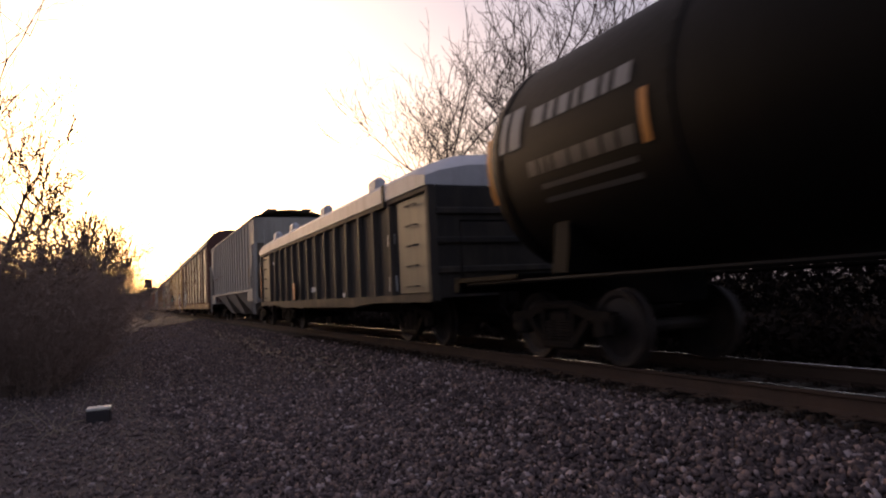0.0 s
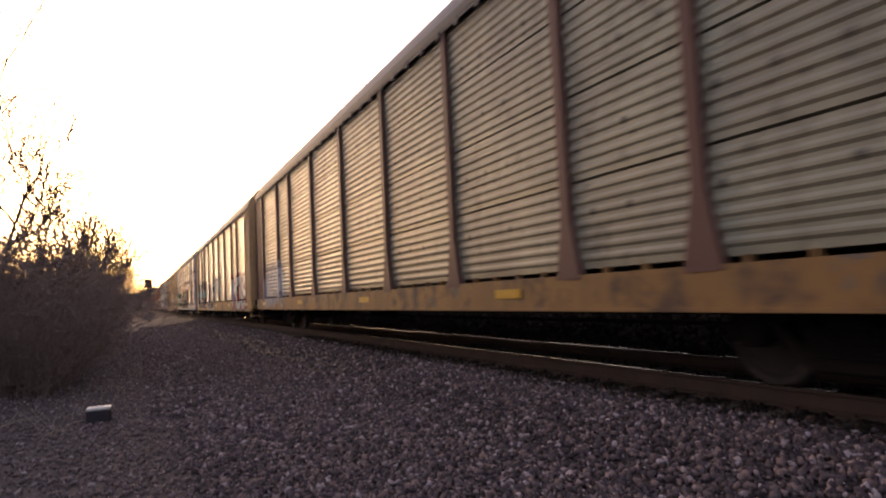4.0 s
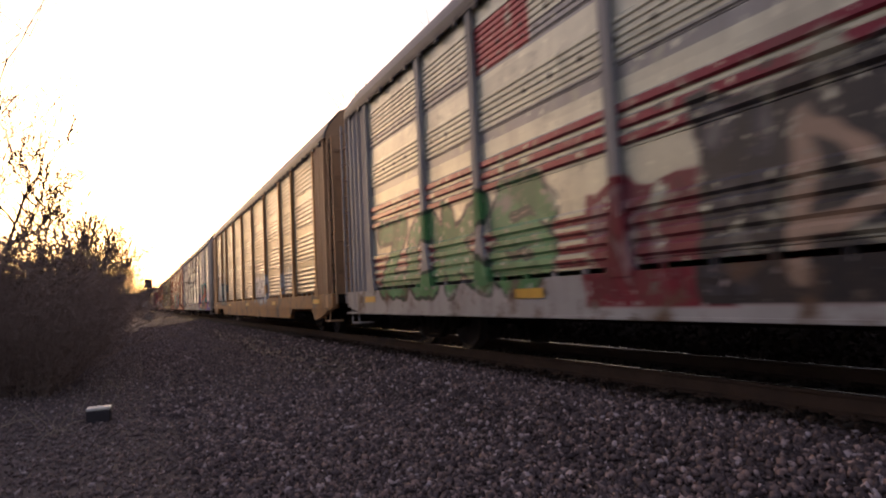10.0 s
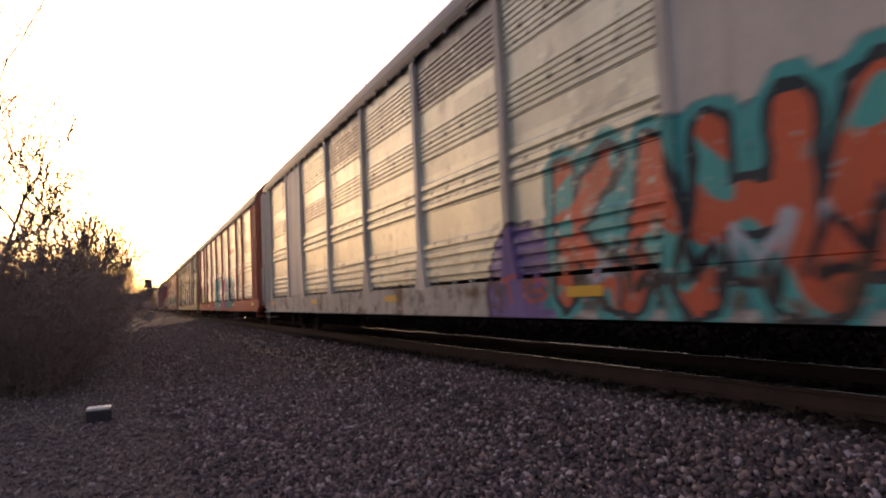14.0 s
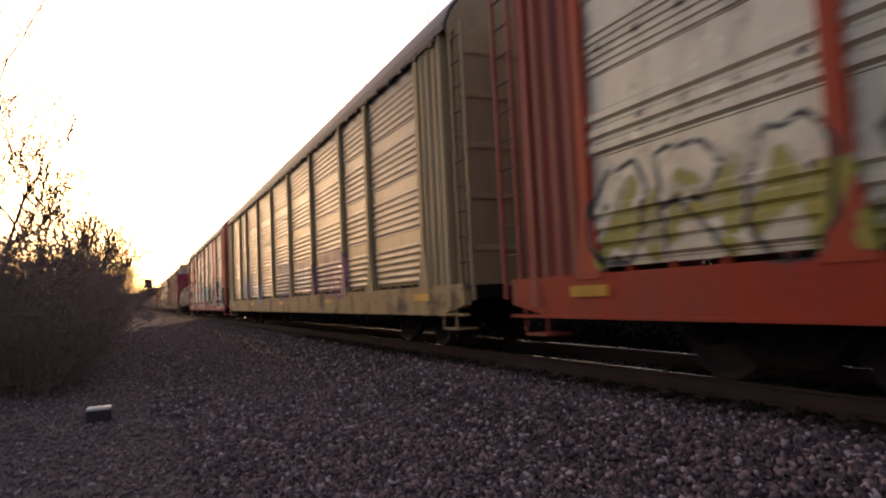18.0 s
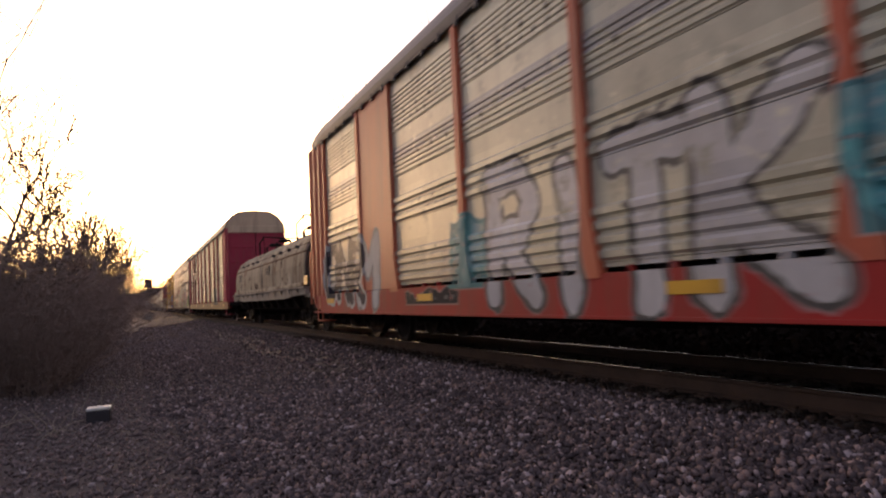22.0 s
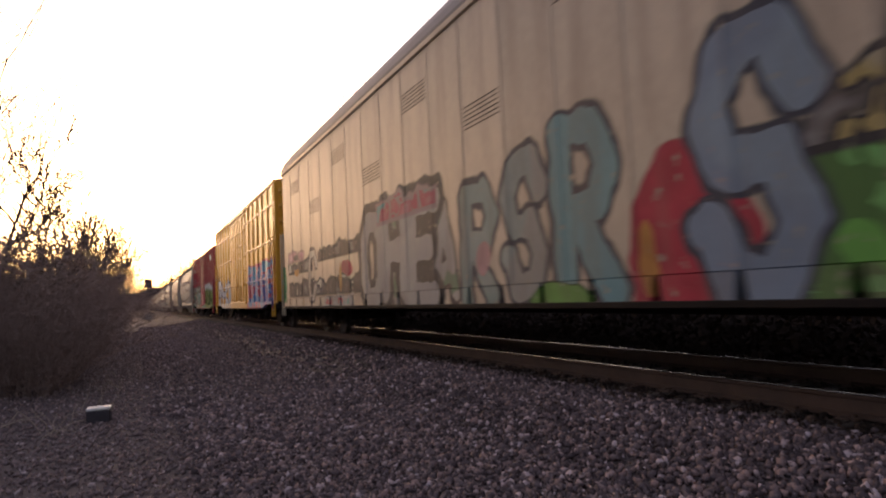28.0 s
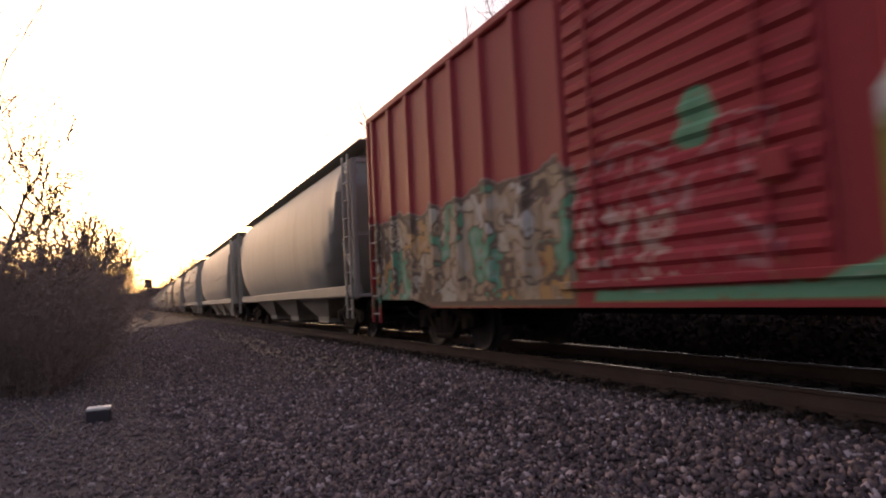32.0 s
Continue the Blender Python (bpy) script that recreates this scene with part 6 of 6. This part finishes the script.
g3 = [("word", -12.2, -10.2, 1.0, 2.2, "HIT", .15, [(.36, .03, .06), (.42, .06, .1)], (.5, .35, .33), None), ("word", -9.1, -7.0, .95, 2.4, "RI", .15, (.50, .42, .32), (.36, .31, .25), None),
      ("blobs", 3.0, 5.0, .72, 2.0, [(.17, .015, .03), (.22, .02, .04)], .6, STRIPE), ("blobs", -4.8, 3.4, .74, 2.5, [BLK, (.05, .05, .06)], .8, BLK), ("word", -4.6, 2.9, .74, 2.5, "RAKE", .30, BLK, None, None), ("word", -4.4, 2.7, .9, 2.3, 4, .10, [(.44, .31, .22), (.36, .27, .20)], None, None),
      ("word", 5.4, 11.9, .95, 2.35, "ZOKS", .19, [GRN, (.14, .36, .15), (.08, .24, .09)], (.04, .08, .05), None), ("word", 6.0, 8.6, .76, 1.04, 9, .025, WHT, None, None)]
autorack("auto rack car with pale screens and dark red stripes", 104.37, 132.68,
         galv("striped_screen", (.60, .58, .53), .3, .4, .35, g3, [(1.19, 1.79, -14, 14, STRIPE, .155, .62), (2.36, 2.83, -14, 14, STRIPE, .17, .62), (3.05, 3.25, -14, 14, (.3, .29, .27), 0, 1), (4.0, 4.25, -14, 14, (.3, .29, .27), 0, 1), (3.25, 4.0, -14, -9.2, STRIPE, .17, .6), (4.05, 4.75, 5.9, 7.5, (.36, .05, .05), 0, 1)]),
         paint_of("grey_post", (.34, .33, .32), g3), paint_of("grey_sill", (.42, .41, .39), g3, patches=WORN), paint_of("grey_end", (.34, .33, .33)))
g4 = [("word", -9.0, -7.2, 1.2, 2.1, 3, .07, (.5, .5, .48), None, None), ("word", -5.0, -1.8, .95, 1.95, "RSO", .11, [WHT, (.5, .5, .5)], (.30, .30, .29), None), ("word", 7.2, 12.0, .95, 2.35, 5, .14, [(.20, .28, .29), (.24, .31, .31), (.15, .22, .24)], (.05, .06, .07), None)]
autorack("auto rack car with dull grey screens and a deep orange sill", 133.41, 161.6, galv("dull_screen", (.165, .155, .135), .25, .45, .5, g4, [(2.52, 2.74, -14, 14, (.26, .25, .21), 0, 1), (3.42, 3.64, -14, 14, (.26, .25, .21), 0, 1)]), paint_of("orange_post", (.42, .22, .08), g4), paint_of("orange_sill", (.37, .175, .06), g4, patches=WORN), paint_of("tan_end", (.52, .31, .16)), "even", deep=True)
g5 = [("oval", -13.0, -9.9, -.3, 2.2, (.24, .16, .40), (.05, .04, .08)), ("oval", -5.7, -3.75, .2, 1.85, (.24, .16, .40), (.05, .04, .08)), ("blobs", -10.2, -5.2, .70, 2.45, [(.06, .36, .34), (.08, .42, .39), (.05, .3, .29)], .9, (.05, .26, .26)),
      ("word", -9.9, -5.4, .72, 2.5, "KAHA", .16, [(.66, .15, .07), (.62, .13, .06), (.09, .44, .40)], (.03, .05, .06), (.07, .39, .37)), ("oval", -10.6, -9.7, .7, 1.3, (.60, .14, .09), (.3, .06, .05)), ("word", -9.3, -5.9, .74, 1.5, 5, .06, [(.5, .56, .60), (.03, .03, .035)], None, None), ("word", -5.4, -4.0, .78, 1.15, "TS", .05, (.55, .12, .12), None, None)]
DULL = (.24, .23, .2)
autorack("auto rack car with silver screens and wide pale posts", 162.7, 190.57, galv("silver_screen", (.74, .71, .64), .2, .45, .3, g5, [(4.1, 5.1, -4.25, -1.5, DULL, 0, 1), (4.2, 5.1, 1.6, 4.4, DULL, 0, 1), (3.9, 5.1, 7.5, 10.2, DULL, 0, 1), (2.9, 3.6, 4.6, 10.2, (.33, .32, .28), 0, 1)]),
         paint_of("pale_post", (.60, .55, .48), g5), paint_of("pale_sill", (.46, .44, .40), g5, patches=WORN), paint_of("pale_end", (.44, .41, .36)), smooth_bays=(1, 7), smooth_ends=True)
g6 = [("spikes", -6.5, -2.2, .72, 2.75, .55, [(.05, .22, .23), (.05, .09, .17), (.30, .08, .15)], (.07, .32, .31)), ("word", -.7, 2.8, .70, 2.45, "SCK", .24, [TEAL, (.09, .36, .36)], (.03, .06, .06), None), ("oval", .15, 1.05, .74, 2.2, (.06, .32, .12), (.03, .08, .04)),
      ("word", -2.6, -.6, .70, 2.35, "K", .24, [(.52, .14, .26), (.56, .18, .28)], (.20, .05, .09), None), ("word", 7.2, 12.2, 1.1, 2.0, 5, .12, (.42, .39, .07), None, None), ("word", 7.2, 12.3, 1.12, 2.25, "OROSO", .05, BLK, None, None)]
autorack("auto rack car with silver screens and red frame", 191.3, 219.51, galv("bright_screen", (.74, .70, .62), .25, .42, .3, g6, [(3.55, 3.85, -6.3, -4.1, (.42, .07, .04), .3, .7)]), paint_of("red_post", (.46, .075, .03), g6), paint_of("red_sill", (.46, .055, .02), g6), paint_of("red_end", (.36, .08, .05)))
g7 = [("word", -7.7, -5.0, 1.0, 2.2, "AO", .14, (.50, .28, .29), (.30, .16, .16), None), ("blobs", -4.9, -3.8, 1.1, 1.9, [(.34, .2, .2), (.3, .2, .19)], .5, (.30, .18, .17)), ("word", -3.7, -2.3, 1.05, 2.1, 2, .1, (.44, .42, .40), None, None), ("blobs", -1.6, .5, 1.0, 2.3, [(.36, .27, .22), (.42, .34, .28), (.36, .30, .27)], .8, (.34, .26, .21)),
      ("word", 5.7, 9.2, 1.05, 2.3, 4, .15, [(.40, .38, .36), (.34, .32, .29)], None, None), ("word", 3.7, 4.7, .8, 1.7, 1, .16, (.42, .45, .48), None, None)]
autorack("auto rack car with dull screens and faded yellow posts", 220.32, 248.23, galv("faded_screen", (.17, .16, .135), .2, .45, .5, g7), paint_of("mustard_post", (.46, .35, .16), g7), paint_of("mustard_sill", (.43, .31, .13), g7, patches=WORN), paint_of("mustard_end", (.42, .33, .17)), "even")
g8 = [("word", -12.5, -9.1, .85, 2.4, "SKAR", .14, (.05, .05, .055), WHT, None), ("oval", -13.7, -12.3, .75, 2.05, (.05, .05, .055), WHT), ("blobs", -9.2, -6.8, .9, 2.2, [(.45, .12, .07), (.40, .3, .22), (.12, .1, .09)], .6, (.30, .28, .24)), ("word", -7.8, -2.5, .74, 2.3, 5, .17, [(.05, .05, .05), (.08, .08, .075)], (.48, .46, .33), None), ("word", -7.6, -6.3, 1.1, 2.4, "Z", .2, (.04, .04, .045), (.46, .45, .38), None),
      ("blobs", -3.4, -1.4, 1.2, 2.3, [(.1, .4, .42), (.09, .34, .36)], .6, (.06, .2, .22)), ("blobs", 3.8, 5.0, 1.0, 2.1, [(.16, .34, .31), (.14, .32, .30)], .5, (.12, .28, .26)), ("word", -1.5, 3.9, .70, 2.55, "RITK", .19, [WHT, (.56, .55, .53)], (.10, .10, .09), None), ("word", 8.1, 9.8, .72, 2.3, "M", .16, WHT, (.3, .29, .27), None),
      ("word", 9.0, 12.5, .85, 2.35, "ONR", .15, (.03, .03, .045), WHT, None), ("blobs", 4.6, 6.8, .78, 1.0, [BLK, (.05, .05, .05)], .6, BLK)]
autorack("auto rack car with silver screens, orange-red ends and sprayed letters", 249.43, 277.0, galv("white_screen", (.56, .53, .47), .15, .45, .3, g8, [(3.5, 3.75, -14, 14, (.36, .35, .32), 0, 1)]), paint_of("red_post_two", (.54, .12, .055), g8, .35, .5, .35), paint_of("red_sill_two", (.42, .036, .03), g8), paint_of("orange_red_end", (.54, .12, .055), g8, .35, .5, .35), smooth_bays=(1, 7), smooth_ends=True)
coil_car(277.5, 293.8)
g9 = [("blobs", -9.2, -7.1, .95, 2.0, [(.12, .11, .1), (.3, .28, .25)], .5, (.1, .1, .1))]
autorack("auto rack car with dull brown-grey screens and crimson ends", 295.6, 323.75, galv("brown_grey_screen", (.155, .14, .12), .2, .5, .5, g9), paint_of("crimson_post", (.36, .10, .10), g9), paint_of("worn_ochre_sill", (.36, .22, .08), g9, .6, patches=WORN), paint_of("crimson_end", (.38, .035, .06)), "slit", top_end=paint_of("tan_cap", (.60, .43, .28)),
         marks=((5.6, 7.9, 3.0, 3.62, surf("rust_red_sign", (.2, .07, .05), .5)),) + tuple((5.8 + k * .42, 6.1 + k * .42, 3.15, 3.45, WHITE) for k in range(5)))
CREAM = (.42, .40, .33)
DGRN, PALE = (.16, .24, .14), (.36, .34, .29)
g10 = [("blobs", -13.4, -10.5, .9, 1.95, [(.06, .24, .14), (.08, .30, .16), (.10, .32, .05)], .9, (.04, .1, .06)), ("oval", -10.9, -9.4, 1.3, 2.5, (.50, .20, .20), (.4, .14, .14)), ("blobs", -10.3, -3.8, .76, 1.15, [(.36, .05, .06), (.10, .32, .05), PALE, (.42, .3, .06)], .8, BLK), ("oval", -8.1, -6.9, .8, 2.4, (.42, .04, .06), (.3, .03, .04)),
       ("word", -9.9, -7.7, .74, 3.3, "S", .30, [(.16, .22, .26), (.20, .26, .29)], (.05, .06, .08), None), ("word", -7.3, -6.0, .76, 2.85, "R", .19, [(.16, .24, .26), (.18, .28, .27)], (.05, .06, .08), None), ("blobs", -6.5, -5.3, .74, 1.85, [(.12, .34, .06), (.10, .30, .06), (.14, .36, .10)], .8, (.07, .16, .04)), ("blobs", -6.2, -5.4, 1.8, 2.5, [(.34, .27, .10), (.08, .07, .06), (.30, .22, .14)], .5, BLK),
       ("oval", -5.0, -3.45, .2, 2.25, (.42, .035, .055), (.36, .03, .05)), ("oval", -3.85, -3.6, .85, 1.6, (.50, .22, .05), (.44, .16, .05)), ("word", -5.75, -4.2, .76, 3.05, "S", .21, [(.17, .22, .27), (.20, .26, .30)], (.04, .045, .06), None),
       ("word", -3.55, -2.1, .80, 3.0, "R", .19, [(.14, .27, .27), (.17, .30, .28)], (.05, .05, .06), None), ("word", -2.25, -.9, .80, 2.8, "S", .17, [(.27, .31, .26), (.30, .29, .24)], (.05, .05, .06), None), ("oval", -2.9, -1.6, .6, 1.05, (.14, .32, .06), (.05, .1, .03)), ("word", -1.0, .3, .80, 2.65, "R", .16, [(.22, .29, .24), (.26, .30, .25)], (.05, .05, .06), None), ("oval", -.7, -.2, 1.2, 1.7, (.46, .26, .24), (.4, .2, .18)), ("word", .2, 3.4, .74, 2.4, "COA", .15, [CREAM, PALE, DGRN], (.06, .045, .04), None),
       ("word", .8, 5.2, .76, 2.8, "OHE", .22, [CREAM, PALE], (.05, .045, .04), (.06, .055, .05)), ("blobs", 1.0, 4.0, 2.35, 2.85, [(.12, .32, .28), (.40, .05, .08), (.40, .05, .08)], .7, (.3, .2, .2)), ("blobs", 5.0, 8.9, 1.95, 2.35, [(.05, .045, .04), (.06, .05, .045)], 1.2, BLK), ("blobs", 5.0, 12.6, 1.05, 1.55, [(.05, .045, .04), CREAM, (.06, .05, .045)], .9, BLK), ("blobs", 9.4, 12.6, 1.75, 2.2, [(.05, .045, .04), CREAM, (.06, .05, .045)], .8, BLK),
       ("word", 8.9, 10.0, 1.0, 2.45, "C", .09, CREAM, (.10, .09, .08), None), ("blobs", 10.4, 12.6, 2.1, 2.5, [(.05, .045, .04), (.45, .22, .24)], .8, (.3, .2, .2)), ("blobs", 5.6, 8.2, .74, 1.05, [(.42, .06, .07), (.16, .34, .26), PALE], .6, PALE), ("oval", 5.75, 6.6, 1.5, 1.85, (.42, .05, .07), (.42, .05, .07)), ("oval", 6.55, 6.8, 1.1, 1.85, (.50, .26, .05), (.45, .2, .05)), ("oval", 11.1, 11.7, 1.7, 1.95, (.50, .26, .05), (.45, .2, .05)), ("blobs", 12.9, 13.5, .9, 2.0, [(.10, .3, .12), (.12, .34, .14)], .5, (.08, .24, .1))]
smooth_rack(324.5, 351.8, surf("smooth_tan_paint", (.47, .39, .28), .50, .05, .35, .5, 8, .05, (.17, .125, .09), .5, True, g10, spec=.2), "tall smooth tan enclosed car with sprayed letters along its foot")
gy = [("blobs", -9.2, -2.6, .72, 2.2, [(.36, .05, .09), (.07, .09, .28), (.42, .06, .09), (.10, .10, .28)], 1.2, (.42, .06, .09)), ("blobs", -9.2, -2.65, 1.55, 2.6, [(.06, .27, .42), (.08, .31, .46), (.05, .22, .38)], 1.3, (.45, .08, .11)), ("word", -9.0, -2.7, .74, 2.15, "OASE", .19, [(.08, .20, .40), (.09, .11, .32)], (.48, .07, .10), None),
      ("word", -8.6, -3.1, 1.0, 2.3, 5, .035, (.50, .44, .50), None, None), ("word", 3.0, 8.5, .72, 2.35, "SNHKA", .13, [WHT, (.55, .54, .52)], (.14, .13, .12), None)]
hy = 9.45
boxcar(352.9, 371.8, paint_of("yellow_boxcar_paint", (.68, .34, .022), gy, .25, .36, .35), 5.3, "tall yellow boxcar with ribbed sides and sprayed letters", [-hy + .35 + i * 1.15 for i in range(17)], (-2.3, .0, 2.4), girts=(1.87, 3.2, 4.5))
gr = [("spikes", -7.9, -2.1, .74, 2.6, .93, [(.24, .28, .06), (.17, .20, .05), (.30, .33, .14)], (.55, .55, .50)), ("oval", -7.7, -6.6, 1.9, 2.5, (.55, .54, .52), (.4, .3, .28)), ("blobs", 1.2, 8.1, .74, 2.45, [(.40, .31, .20), (.46, .40, .30), (.11, .08, .06), (.38, .28, .18), (.12, .30, .18), (.44, .26, .10), (.48, .44, .38)], .42, (.15, .11, .08)), ("oval", -.9, -.3, 1.6, 2.7, (.14, .34, .20), (.14, .34, .20)), ("blobs", -2.2, .9, .78, 1.05, [(.14, .34, .20), (.16, .36, .22)], .8, (.14, .34, .20)), ("blobs", -1.2, .5, 1.1, 1.5, [(.14, .34, .20), (.45, .38, .34), (.14, .34, .20)], .6, (.3, .1, .1)), ("blobs", -1.4, 1.2, .9, 2.3, [(.30, .034, .045), (.42, .24, .2), (.30, .034, .045), (.30, .034, .045)], .3, (.30, .034, .045))]
boxcar(373.2, 389.6, paint_of("red_boxcar_paint", (.31, .038, .042), gr, .15, .55, .12), 4.7, "dark red boxcar with vertical posts and sprayed foot", [-7.9 + i * .93 for i in range(18)], (-1.8, 1.3), marks=(("letter_bar", -6.4, -6.1, 3.9, 4.2, WHITE), ("letter_bar", -6.8, -6.5, 3.9, 4.2, WHITE)))
grain = [surf("grey_grain_car", (.28, .265, .22), .62, 0, .2, .5, 8, .03, (.16, .13, .1), .3), surf("cream_grain_car", (.33, .30, .24), .62, 0, .2, .5, 8, .03, (.16, .13, .1), .3)]
for i in range(8):
    grain_hopper(391.0 + i * 20.7, 409.4 + i * 20.7, grain[i % 2], "pale grey curved-side grain hopper")
for i in range(6):
    tank_car(560 + i * 19.0, 577.8 + i * 19.0, False, "pale tank car far back in the train")


def motions():
    """The train rolls by at one speed; each axle turns as its wheels roll."""
    end = 32.0
    for ob, mid in CARS:
        walk(ob, [(0.0, pose(TC, mid, 0)), (end, pose(TC, mid - SPEED * end, 0))])
    middle = {ob.name: mid for ob, mid in CARS}
    last = int(end * FPS)
    turn = math.degrees(SPEED / FPS / 0.457)
    for ob, y in WHEELSETS[:64]:      # those of the cars that pass close by
        mid = middle[ob.parent.parent.name]
        i0 = max(0, min(last - 1, int((mid - 80) / SPEED * FPS)))
        i1 = max(i0 + 1, min(last, int((mid + 25) / SPEED * FPS)))
        rows = [(0.0, pose(0, y, 0.457, turn * i0))] if i0 > 0 else []
        rows += [(i / FPS, pose(0, y, 0.457, turn * i)) for i in range(i0, i1 + 1)]
        if i1 < last:
            rows.append((end, pose(0, y, 0.457, turn * i1)))
        walk(ob, rows)


motions()
